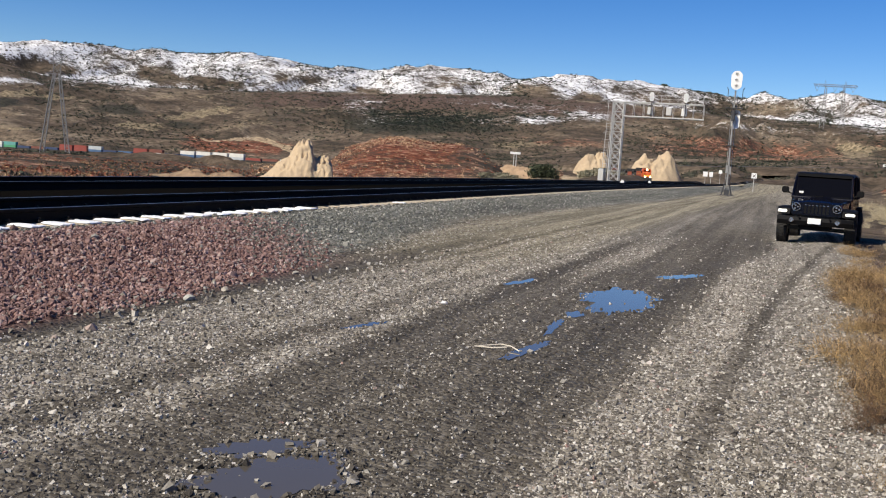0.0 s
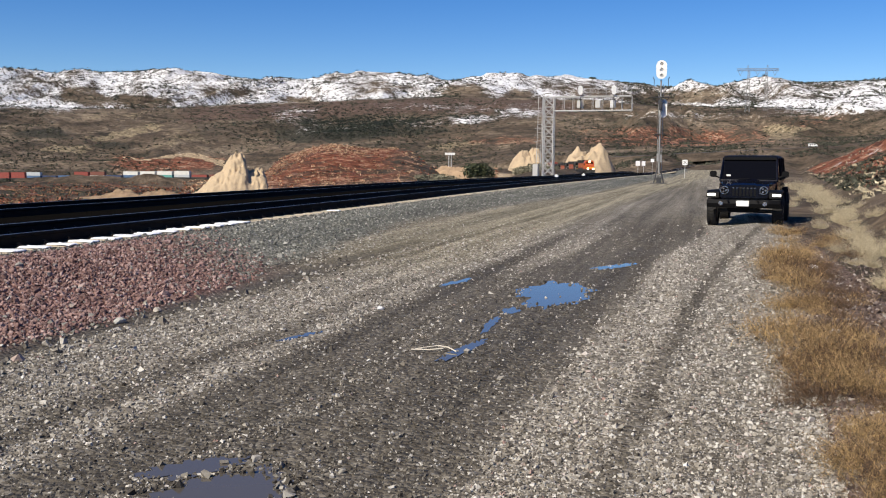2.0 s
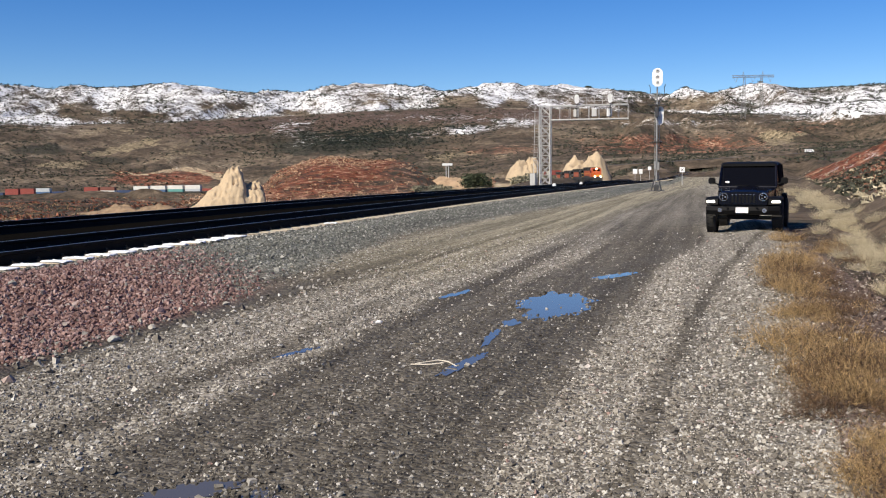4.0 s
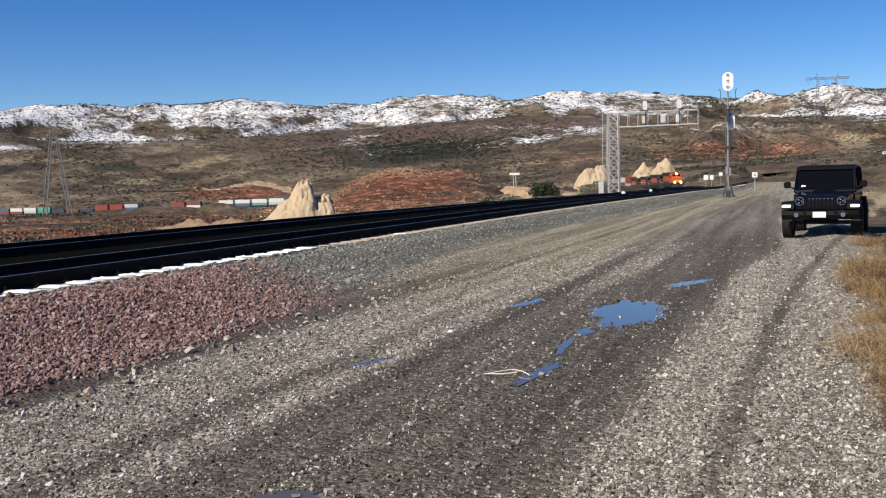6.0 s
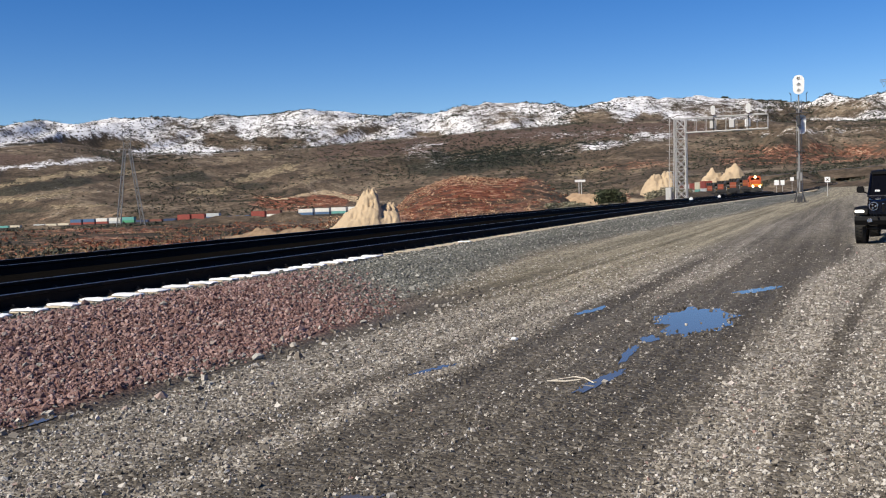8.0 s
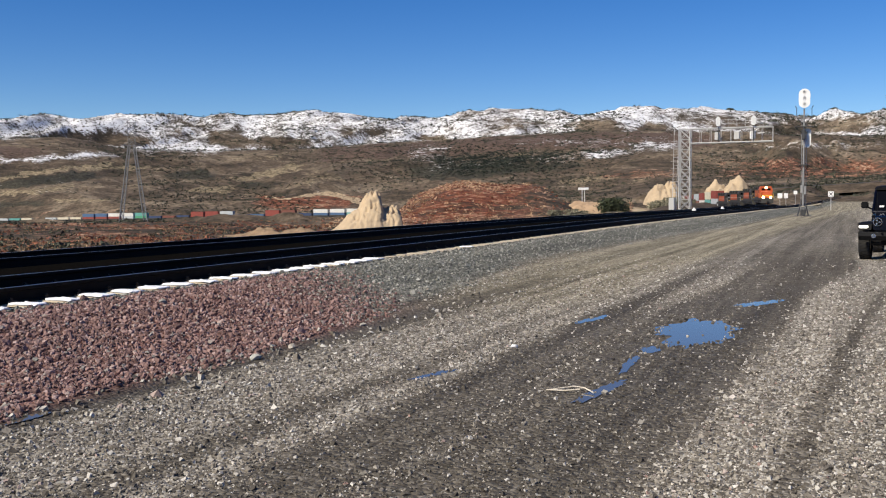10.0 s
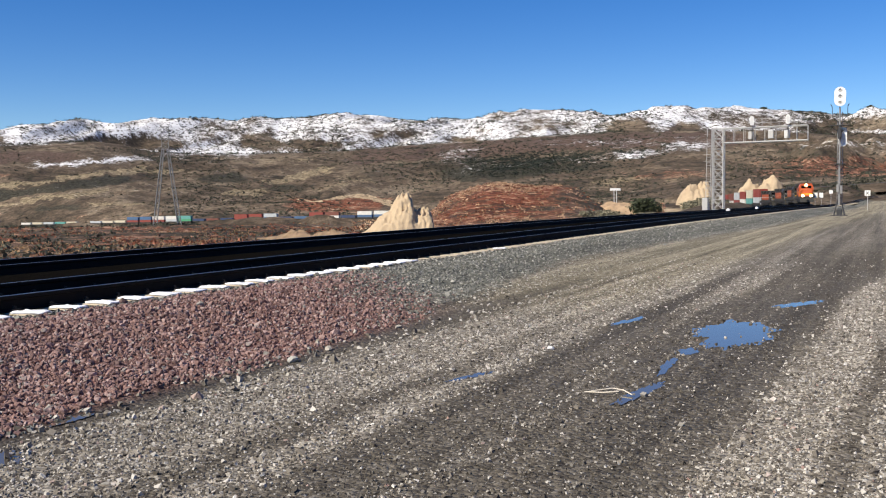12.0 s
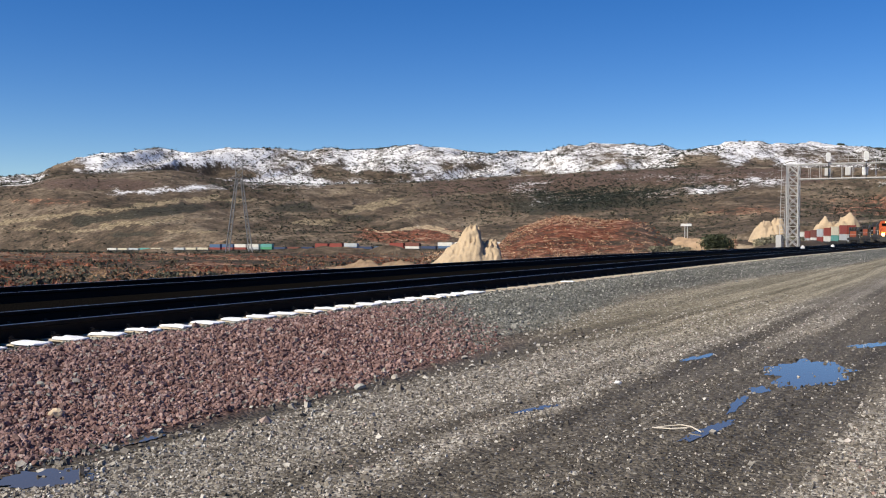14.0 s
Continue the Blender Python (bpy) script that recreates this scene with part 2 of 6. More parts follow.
PYLON = plain("weathered_pylon_steel", (0.24, 0.24, 0.235), 0.7, 0.2, 0.3)
SANDROCK = plain("pale_sandstone", (0.45, 0.345, 0.225), 0.95, 0, 0.22, 0.15, 0.4, 1.2)


def glass_mat(name, color, rough):
    m, n, l, b = nodes_of(name)
    b.inputs["Base Color"].default_value = (*color, 1)
    b.inputs["Roughness"].default_value = rough
    b.inputs["Specular IOR Level"].default_value = 0.15
    return m


DARKGLASS = glass_mat("dark_window_glass", (0.004, 0.004, 0.005), 0.06)


def water_mat():
    m, n, l, b = nodes_of("muddy_water")
    co = n.new("ShaderNodeTexCoord").outputs["Object"]
    b.inputs["Base Color"].default_value = (0.085, 0.075, 0.063, 1)
    b.inputs["Roughness"].default_value = 0.03
    b.inputs["IOR"].default_value = 1.33
    b.inputs["Specular IOR Level"].default_value = 0.8
    bump(n, l, noise_node(n, l, 6, 2, 0.5, co), 0.03, 0.01, b)
    return m


WATER = water_mat()


def glow(name, color, strength):
    m, n, l, b = nodes_of(name)
    b.inputs["Emission Color"].default_value = (*color, 1)
    b.inputs["Emission Strength"].default_value = strength
    b.inputs["Base Color"].default_value = (0.8, 0.8, 0.75, 1)
    return m


LAMP = glow("lit_headlamp", (1.0, 0.66, 0.30), 6.0)
DARKTIE = plain("dark_tie", (0.022, 0.018, 0.015), 0.85, 0, 0.4, 2.0)
DRL = glow("lit_running_light", (1.0, 0.97, 0.92), 0.9)
RUST = plain("faded_orange_panel", (0.36, 0.085, 0.03), 0.6, 0, 0.3, 0.6)


# ---- builders ----
def link(name, bm, material, parent=None, label="", smooth=False, at=None):
    me = bpy.data.meshes.new(name)
    bm.normal_update()
    bm.to_mesh(me)
    bm.free()
    for mt in (material if isinstance(material, (list, tuple)) else (material,)):
        me.materials.append(mt)
    if smooth:
        me.shade_smooth()
    else:
        me.shade_flat()
    ob = new(name, me)
    if parent is not None:
        ob.parent = parent
    if at is not None:
        ob.matrix_basis = at
    if label:
        ob["label"] = label
    return ob


def part(name, bm, material, parent, label="", smooth=False, at=None):
    return link(name, bm, material, parent, label, smooth, at)


def holder(name, m, label, category, group="", kind=""):
    ob = new(name)
    ob.empty_display_size = 0.2
    ob.matrix_basis = m
    return tagged(ob, label, category, group, kind)


def box(bm, x0, x1, y0, y1, z0, z1, bevel=0.0, turn=None):
    m = Matrix.Translation(((x0 + x1) / 2, (y0 + y1) / 2, (z0 + z1) / 2)) @ Matrix.Diagonal((x1 - x0, y1 - y0, z1 - z0, 1))
    r = bmesh.ops.create_cube(bm, size=1, matrix=m if turn is None else turn @ m)
    if bevel:
        es = {e for v in r["verts"] for e in v.link_edges}
        bmesh.ops.bevel(bm, geom=list(es), offset=bevel, segments=2, affect="EDGES")
    return bm


def rod(bm, a, b, r, sides=6, r2=None):
    a, b = Vector(a), Vector(b)
    d = b - a
    m = Matrix.Translation((a + b) / 2) @ d.to_track_quat("Z", "Y").to_matrix().to_4x4()
    bmesh.ops.create_cone(bm, cap_ends=True, segments=sides, radius1=r, radius2=r if r2 is None else r2, depth=d.length, matrix=m)
    return bm


def loft(bm, rings, closed=True, caps=True):
    """Skin rings of points, each of the same count."""
    vs = [[bm.verts.new(p) for p in ring] for ring in rings]
    k = len(vs[0])
    for a, b in zip(vs, vs[1:]):
        for i in range(k if closed else k - 1):
            j = (i + 1) % k
            bm.faces.new((a[i], a[j], b[j], b[i]))
    if caps:
        bm.faces.new(list(reversed(vs[0])))
        bm.faces.new(vs[-1])
    bmesh.ops.recalc_face_normals(bm, faces=bm.faces)
    return bm


def raw(name, verts, faces, material, parent=None, smooth=False):
    me = bpy.data.meshes.new(name)
    verts, faces = np.asarray(verts, np.float32), np.asarray(faces, np.int32)
    k = faces.shape[1]
    me.vertices.add(len(verts))
    me.vertices.foreach_set("co", verts.ravel())
    me.loops.add(faces.size)
    me.loops.foreach_set("vertex_index", faces.ravel())
    me.polygons.add(len(faces))
    me.polygons.foreach_set("loop_start", np.arange(0, faces.size, k, dtype=np.int32))
    me.polygons.foreach_set("loop_total", np.full(len(faces), k, np.int32))
    me.update(calc_edges=True)
    for mt in (material if isinstance(material, (list, tuple)) else (material,)):
        me.materials.append(mt)
    if smooth:
        me.shade_smooth()
    else:
        me.shade_flat()
    ob = new(name, me)
    if parent is not None:
        ob.parent = parent
    return ob


# ---- ground ----
EYE = 1.62


def step(a, b, x):
    t = np.clip((x - a) / (b - a), 0, 1)
    return t * t * (3 - 2 * t)


def bell(x, c, w):
    return np.exp(-(((x - c) / w) ** 2))


def lattice(p, seed):
    h = (p[..., 0].astype(np.int64) * 374761393 + p[..., 1].astype(np.int64) * 668265263 + seed * 982451653) & 0xFFFFFFFF
    h = ((h ^ (h >> 13)) * 1274126177) & 0xFFFFFFFF
    return ((h ^ (h >> 16)) & 0xFFFF) / 65535.0


def value(x, y, seed=0):
    """Smooth noise from 0 to 1, one bump a unit."""
    i, j = np.floor(x), np.floor(y)
    u, v = x - i, y - j
    u, v = u * u * (3 - 2 * u), v * v * (3 - 2 * v)
    g = [lattice(np.stack([i + a, j + b], -1), seed) for a in (0, 1) for b in (0, 1)]
    return (g[0] * (1 - v) + g[1] * v) * (1 - u) + (g[2] * (1 - v) + g[3] * v) * u


def fractal(x, y, octaves=5, seed=0, rough=0.5):
    s, a, t = 0, 1.0, 0
    for k in range(octaves):
        s, t = s + a * value(x * 2**k + 17 * k, y * 2**k - 9 * k, seed + k), t + a
        a *= rough
    return s / t


def ridged(x, y, octaves=5, seed=0):
    s, a, t = 0, 1.0, 0
    for k in range(octaves):
        s, t = s + a * (1 - np.abs(2 * value(x * 2**k + 5 * k, y * 2**k + 3 * k, seed + k) - 1)), t + a
        a *= 0.5
    return s / t


def dip(y):
    return -0.35 * step(30, 130, y)


def sag(y):
    """The road and the near track sink a little more before the bend."""
    return -0.38 * step(105, 180, y) * (1 - step(225, 300, y))


def bank_foot(y):
    """Where the earth bank beyond the ditch begins."""
    return 2.3 + 0.075 * y


def bed_left(y):
    """Where the bed of the tracks ends on the valley side."""
    return -16.4 - 9.0 * step(170, 260, y) - 40.0 * step(240, 420, y)


def corridor(x, y):
    """Tracks on their ballast, the gravel road and the berm beside it."""
    z = dip(y) + sag(y) * step(-13.6, -12.4, x)
    bed = step(-5.75, -8.35, x) * 0.35 + 0.035 * step(-11.4, -11.8, x)
    z = z + bed
    z = z + 0.10 * bell(x, 1.3, 0.6) * step(2, 8, y) * (1 - step(40, 80, y))
    z = z - 0.03 * bell(x, -5.65, 0.25)
    z = z + 0.02 * (fractal(x * 0.8, y * 0.35, 3, 5) - 0.5) * step(-6, -5, x)
    z = z - (0.6 * step(120, 235, y) + 0.022 * np.maximum(0, y - 245)) * step(-12.2, -13.4, x - 0.0001 * np.maximum(0, y - 150) ** 2)
    left = bed_left(y)
    z = z - 1.3 * step(0.2, 3.2, left - x)
    foot = bank_foot(y)
    rise = np.maximum(0, x - foot)
    z = z - 0.20 * bell(x - foot, -0.4, 0.6) + np.minimum(rise * 0.42, 7.0 + 0.03 * rise) * (0.65 + 0.7 * fractal(x * 0.12, y * 0.06, 4, 9)) * step(-20, 12, y)
    z = z + step(0, 4, rise) * (1.6 * (ridged(x * 0.10 + 2, y * 0.045, 4, 15) - 0.6) + 0.5 * (fractal(x * 0.5, y * 0.3, 3, 19) - 0.5))
    return z


RADII = np.array([20.0, 45, 100, 190, 300, 430, 560, 800, 1100, 1560, 1800, 2200, 2600, 3300, 4600])
AZ_KEYS = np.array([-90.0, -56, -51.4, -50.2, -49.2, -47.8, -45.8, -44.2, -42.7, -41.1, -39.2, -36.4, -35.5, -34.2, -31, -28.8, -26.5, -23, -21.6, -20, -18.3, -15, -14, -11, -9.8, -6.5, -2.9, 0.5, 2.5, 4.6, 7, 8.6, 30, 90])
SKYLINE = np.array([2.4, 2.5, 2.5, 3.2, 3.8, 4.22, 4.15, 3.98, 4.2, 4.55, 4.6, 4.45, 4.72, 4.55, 4.9, 4.75, 4.5, 4.35, 4.42, 4.52, 4.5, 4.38, 4.72, 4.9, 4.6, 4.68, 4.28, 4.2, 4.62, 4.35, 4.22, 4.3, 4.3, 4.0])
BENCH = np.array([1.6, 1.9, 2.3, 2.75, 2.95, 3.0, 3.1, 3.2, 3.05, 2.7, 2.6, 2.55, 2.55, 2.6, 2.7, 2.85, 3.0, 3.15, 3.25, 3.35, 3.42, 3.55, 3.55, 3.55, 3.5, 3.4, 3.1, 3.0, 2.95, 2.85, 2.8, 2.85, 3.0, 3.0])


def curve(a, keys):
    """A rounded line through the values at AZ_KEYS."""
    return (np.interp(a - 0.4, AZ_KEYS, keys) + np.interp(a, AZ_KEYS, keys) * 2 + np.interp(a + 0.4, AZ_KEYS, keys)) / 4


def hills(a, r):
    """Height of the hills round the eye: elevations in degrees along each direction, at RADII."""
    left = 1 - step(-16, -9, a)              # the valley side
    crest = 1.0 * bell(a, -21.5, 4.4) + 0.45 * bell(a, -17.2, 2.0)
    el = [None] * len(RADII)
    zs = lambda z, k: np.degrees(np.arctan((z - EYE) / RADII[k])) + 0 * a
    el[0] = zs(-0.8, 0) * left + zs(0, 0) * (1 - left)
    el[1] = zs(-2.0, 1) * left + zs(-0.3, 1) * (1 - left)
    el[2] = zs(-3.6, 2) * left + zs(-0.3, 2) * (1 - left)
    el[3] = (-1.95 + 0.35 * crest) * left + zs(-0.5, 3) * (1 - left)
    el[4] = (-1.55 + 2.55 * np.minimum(crest, 1.0)) * left + (-0.80 + 0.95 * bell(a, -12.8, 1.6)) * (1 - left)
    el[5] = (-1.45 + 1.4 * crest) * left + (-0.1 + 0.45 * step(-8, 8, a)) * (1 - left)
    el[6] = (-1.42 + 0.5 * crest) * left + (0.15 + 0.75 * step(-8, 8, a)) * (1 - left)
    el[7] = (-1.18 + 1.0 * step(-27, -18, a)) * left + (0.75 + 0.5 * step(-8, 8, a)) * (1 - left)
    bench, skyl = curve(a, BENCH), curve(a, SKYLINE)
    el[8] = el[7] * 0.45 + bench * 0.5
    el[9] = bench
    el[10] = bench + 0.10
    el[11] = bench * 0.4 + skyl * 0.6 - 0.10
    el[12] = skyl
    el[13] = skyl - 1.2
    el[14] = skyl * 0 + 0.2
    t = np.interp(np.log(r), np.log(RADII), np.arange(len(RADII)))
    k = np.clip(t.astype(int), 0, len(RADII) - 2)
    E, f = np.stack([e + 0 * a for e in el], 0), t - k
    pick = lambda q: np.take_along_axis(E, np.clip(q, 0, len(RADII) - 1)[None], 0)[0]
    p0, p1, p2, p3 = pick(k - 1), pick(k), pick(k + 1), pick(k + 2)
    m1, m2 = np.where((p1 - p0) * (p2 - p1) > 0, (p2 - p0) / 2, 0), np.where((p2 - p1) * (p3 - p2) > 0, (p3 - p1) / 2, 0)
    e = (2 * f**3 - 3 * f**2 + 1) * p1 + (f**3 - 2 * f**2 + f) * m1 + (-2 * f**3 + 3 * f**2) * p2 + (f**3 - f**2) * m2
    x, y = r * np.sin(np.radians(a)), r * np.cos(np.radians(a))
    z = EYE + r * np.tan(np.radians(e))
    amp = step(25, 260, r)
    g1 = ridged(x / 420 + 3, y / 420, 4, 21) - 0.6
    g2 = ridged(x / 90, y / 90 + 7, 4, 31) - 0.6
    g3 = fractal(x / 24, y / 24, 3, 41) - 0.5
    calm = 1 - 0.85 * bell(r, 1690, 260)
    u = np.radians(a) * r
    rough = step(-11, -5, a)                 # rocky spur beyond the bend
    # spurs that run down from the snowy ridge, broad on the valley side
    g4 = ridged(u / 330 + 0.55 * g1 + 0.3, r / 900 + 4, 3, 51) - 0.66
    g4b = ridged(u / 95 + 0.5 * g2 + 6, r / 420, 3, 53) - 0.62
    z = z + step(1740, 2000, r) * (1 - 0.9 * step(2350, 2600, r)) * (g4 * 95 + g4b * 26)
    g5 = ridged(u / 120 + 0.6 * g2 + 9, r / 330, 3, 57) - 0.62
    z = z + step(880, 1080, r) * (1 - step(1400, 1540, r)) * g5 * (20 + 42 * rough)
    g6 = ridged(u / 30 + 0.6 * g2, r / 110 + 5, 4, 67) - 0.62
    z = z + step(150, 260, r) * (1 - step(430, 700, r)) * g6 * (5 + 9 * rough)
    z = z + amp * (g1 * 20 * step(500, 1500, r) * calm + g2 * (1.5 + 5 * step(250, 1400, r)) * calm + g3 * (0.9 + 1.6 * step(300, 1500, r)))
    return z, e


def near_weight(x, y):
    """1 on the railway land, 0 in the hills."""
    w = step(-26, -19.5, x - (bed_left(y) + 16.4)) * (1 - step(300, 420, y)) * step(-160, -60, y)
    foot = bank_foot(y)
    return w * (1 - step(16, 60, x - foot))


# the line across the valley, from its far end to the bluff
LINE_A, LINE_B = Vector((-700.0, 640.0, -17.9)), Vector((-318.0, 624.7, -11.6))


def line_cut(a, r):
    """Highest ground that leaves the line across the valley open to the road, hummocky before it."""
    ta = np.tan(np.radians(np.clip(a, -75, -20)))
    yl = 612.0 / (1 + 0.04 * ta)
    rl = yl * np.hypot(1, ta)
    zl = np.interp(ta * yl, (-700, -318), (LINE_A.z, LINE_B.z))
    hump = 0.10 - 0.24 * bell(a, -36.0, 2.6) - 0.12 * bell(a, -45.0, 1.5) + 0.35 * (fractal(a * 1.1, r / 90, 3, 121) - 0.5) * step(620, 420, r)
    before = EYE + r * ((zl - EYE) / rl - np.radians(hump))
    return np.where(r < rl, before, np.minimum(before, zl - 0.4) + np.maximum(0, r - rl - 14) * 0.30)


def height(x, y):
    r, a = np.hypot(x, y), np.degrees(np.arctan2(x, y))
    zh, _ = hills(a, np.maximum(r, 1.0))
    cut = line_cut(a, r)
    zh = np.where((a < -23) & (a > -75) & (r > 60), zh + (np.minimum(zh, cut) - zh) * step(-24.5, -26.5, a), zh)
    w = near_weight(x, y)
    z = zh * (1 - w) + corridor(x, y) * w
    # cutting in which the far track falls away round the bend
    off = np.abs(x - (-15.0 - 0.0012 * np.clip(y - 180, 0, 120) ** 2 - 0.288 * np.clip(y - 300, 0, 900)))
    trench = dip(y) + 0.12 - 0.6 * step(120, 235, y) - 0.022 * np.maximum(0, y - 245) + 0.25 * np.maximum(0, off - 13)
    return np.where((y > 200) & (y < 640) & (off < 60), np.minimum(z, trench), z)


def ground_at(x, y):
    return float(height(np.array([float(x)]), np.array([float(y)]))[0])


def ballast_foot(y):
    """Where the ballast slope meets the road; it draws back further on."""
    return -5.85 - 0.095 * np.clip(y - 10, 0, 12) + 0.03 * np.clip(y - 24, 0, 30)


def road_zones(x, y):
    """Dry pale gravel, red ballast, wet ground and sandy ground across the road."""
    wob = (fractal(x * 0.5 + 30, y * 0.18, 3, 61) - 0.5) * 0.9
    xx = x + wob * (1 - 0.5 * step(12, 24, y))
    far = step(13, 30, y)
    foot = ballast_foot(y)
    pale = 1.35 * bell(xx, -4.9 + 0.055 * np.clip(y - 5, 0, 18), 0.62 - 0.12 * far)
    pale = pale + 0.8 * bell(xx, -3.75 + 0.02 * y, 0.2) * (1 - far) + 0.35 * bell(xx, -2.75 + 0.02 * y, 0.12)
    pale = pale + 0.75 * step(12, 18, y) * bell(xx, -2.6 - 0.012 * np.clip(y - 20, 0, 60), 0.34) * (1 - 0.4 * step(30, 60, y))
    edge = -1.0 + 0.02 * np.clip(y - 8, 0, 8) + 0.06 * np.clip(y - 14, 0, 12)
    right = step(-0.25, 0.35, xx - edge)
    rut = bell(x, -0.45 + 0.0028 * np.clip(y, 0, 26) ** 2, 0.13)
    pale = np.maximum(pale, right * (1 - 0.9 * rut))
    # sandy ground between the ballast and the lane, with a rut in it
    tan = step(10.5, 17, y) * step(-0.5, 0.4, xx - foot) * step(-3.2, -4.2, xx - 0.02 * (y - 20))
    rutted = bell(xx, -5.0 + 0.012 * (y - 20), 0.14)
    pale = np.maximum(pale, 0.88 * tan * (1 - 0.75 * rutted))
    pale = np.where(x < foot, 0.25 + 0.25 * far, pale)
    lane = step(-4.4, -3.3, x) * step(0.6, -0.3, x - edge - 0.35 * far)
    pale = np.maximum(pale, 0.85 * step(36, 90, y) * (1 - 0.6 * lane * (1 - step(60, 120, y))) * (x > foot))
    berm = step(0.0, 0.5, x - 0.62 - 0.0022 * np.clip(y, 0, 26) ** 2) * (1 - step(30, 60, y))
    pale = pale * (1 - 0.8 * berm * (0.5 + 1.1 * fractal(x * 1.3, y * 0.9, 3, 77)))
    red = step(-5.6, -6.0, x) * step(-8.95, -8.5, x) * (1 - step(11.5, 15.5, y + 1.1 * (x + 7) + 5 * wob)) + 0.45 * berm
    pale = np.maximum(pale, 0.45 * lane * step(18, 34, y))
    wet = 0.95 * lane * (0.35 + 0.9 * fractal(x * 0.7, y * 0.35, 3, 71)) * (1 - 0.35 * step(18, 36, y) - 0.35 * step(45, 90, y))
    wet = np.maximum(wet, 1.0 * bell(x, -5.72, 0.27) * (1 - far))
    pale = pale * (1 - 0.9 * bell(x, -5.72, 0.27) * (1 - far))
    wet = np.where(x < -8.9, 0, wet * (1 - np.clip(pale, 0, 1)))
    # Shade over the track bed put into the colour: pale off, wet mask full
    shaded_bed = step(-9.2, -9.6, x) * (1 - step(60, 120, y))
    wet, pale = np.maximum(wet, shaded_bed * 1.0), pale * (1 - shaded_bed)
    return np.clip(pale, 0, 1), np.clip(red, 0, 1), np.clip(wet, 0, 1), np.clip(tan + 0.45 * step(40, 110, y) * (x > foot), 0, 1)


def build_ground():
    az = np.concatenate([np.arange(-180, -56, 4.0), np.arange(-56, 14, 0.125), np.arange(16, 180, 4.0)])
    rr = np.concatenate([[0.02], np.exp(np.linspace(np.log(0.8), np.log(780), 320)), np.exp(np.linspace(np.log(790), np.log(2700), 190)), np.linspace(2800, 4600, 8)])
    A, R = np.meshgrid(az, rr, indexing="ij")
    X, Y = R * np.sin(np.radians(A)), R * np.cos(np.radians(A))
    Z = height(X, Y)
    na, nr = A.shape
    idx = np.arange(na * nr).reshape(na, nr)
    nxt = np.roll(idx, -1, 0)
    q = np.stack([idx[:, :-1], idx[:, 1:], nxt[:, 1:], nxt[:, :-1]], -1).reshape(-1, 4)[:, ::-1]
    ob = raw("ground", np.stack([X, Y, Z], -1).reshape(-1, 3), q, (LAND, ROAD), smooth=True)
    me = ob.data
    # zones of the hills, by direction and by angle above the eye
    _, e0 = hills(A, np.maximum(R, 1.0))
    e = np.degrees(np.arctan2(Z - EYE, np.maximum(R, 1.0)))
    n1, n2 = fractal(X / 260, Y / 260, 4, 81), fractal(X / 60, Y / 60, 4, 91)
    n3 = fractal(A * 1.3, e * 4.0, 4, 93)
    aw, ew = A + 1.5 * (n3 - 0.5), e + 0.4 * (fractal(A * 1.7 + 40, e * 3.0, 4, 95) - 0.5)
    hill = step(600, 800, R)

    def patch(az, el, wa, we, tilt=0.0):
        """A soft-edged patch on the hillside; tilt: degrees up for each degree to the right."""
        return np.exp(-(((aw - az) / wa) ** 4)) * np.exp(-(((ew - el - tilt * (aw - az)) / we) ** 4)) * hill

    def line(a0, e0_, a1, e1_, w):
        """A band from one point of the hillside to another."""
        t = np.clip((aw - a0) / (a1 - a0), 0, 1)
        return np.exp(-(((ew - e0_ - (e1_ - e0_) * t) / w) ** 4)) * step(-0.6, 0.0, aw - a0) * step(0.6, 0.0, aw - a1) * hill

    bench = curve(A, BENCH)
    snow = step(-0.08, 0.12, ew - bench) * step(1500, 1700, R)
    bare = 0.9 * patch(-49.7, 2.9, 0.9, 0.75) + 0.8 * patch(-43.8, 3.4, 0.9, 0.28) + 0.75 * patch(-41, 3.25, 2.0, 0.3) + 0.7 * patch(-35.3, 3.4, 0.8, 0.6)
    bare = bare + 0.8 * patch(-32.8, 3.1, 2.0, 0.35) + 0.4 * patch(-27.2, 3.75, 2.0, 0.16) + 0.75 * patch(-23.6, 3.38, 1.0, 0.16) + 0.9 * patch(-14.2, 3.9, 1.35, 0.45, 0.1) + 0.8 * patch(-10.8, 3.85, 0.9, 0.28)
    bare = bare + 0.26 * patch(-6.0, 3.9, 3.6, 0.6) + 0.30 * patch(2.0, 3.6, 4.2, 0.9) + 0.5 * patch(-2.6, 3.4, 2.2, 0.5) + 0.25 * patch(-19, 4.2, 2.0, 0.3)
    snow = snow * (0.66 + 0.7 * (n2 - 0.5) + 0.5 * (n3 - 0.5)) - bare * 0.85
    snow = snow + 0.36 * line(-47.5, 2.0, -38.5, 2.7, 0.13) + 0.36 * patch(-44.5, 2.3, 2.8, 0.26, 0.03) + 0.40 * patch(-36.7, 2.75, 1.2, 0.3)
    snow = snow + 0.42 * patch(-23.7, 2.5, 1.5, 0.55) + 0.32 * line(-23.5, 1.75, -12.0, 2.5, 0.30) + 0.36 * patch(-13.6, 2.42, 1.2, 0.26) + 0.42 * patch(-10.8, 2.75, 1.2, 0.28) + 0.30 * patch(-13.5, 3.1, 6.0, 0.35)
    snow = snow + 0.34 * patch(-1.0, 2.95, 4.5, 0.55) + 0.55 * patch(5.6, 3.0, 2.6, 0.45) + 0.7 * patch(8.6, 3.4, 1.6, 0.55)
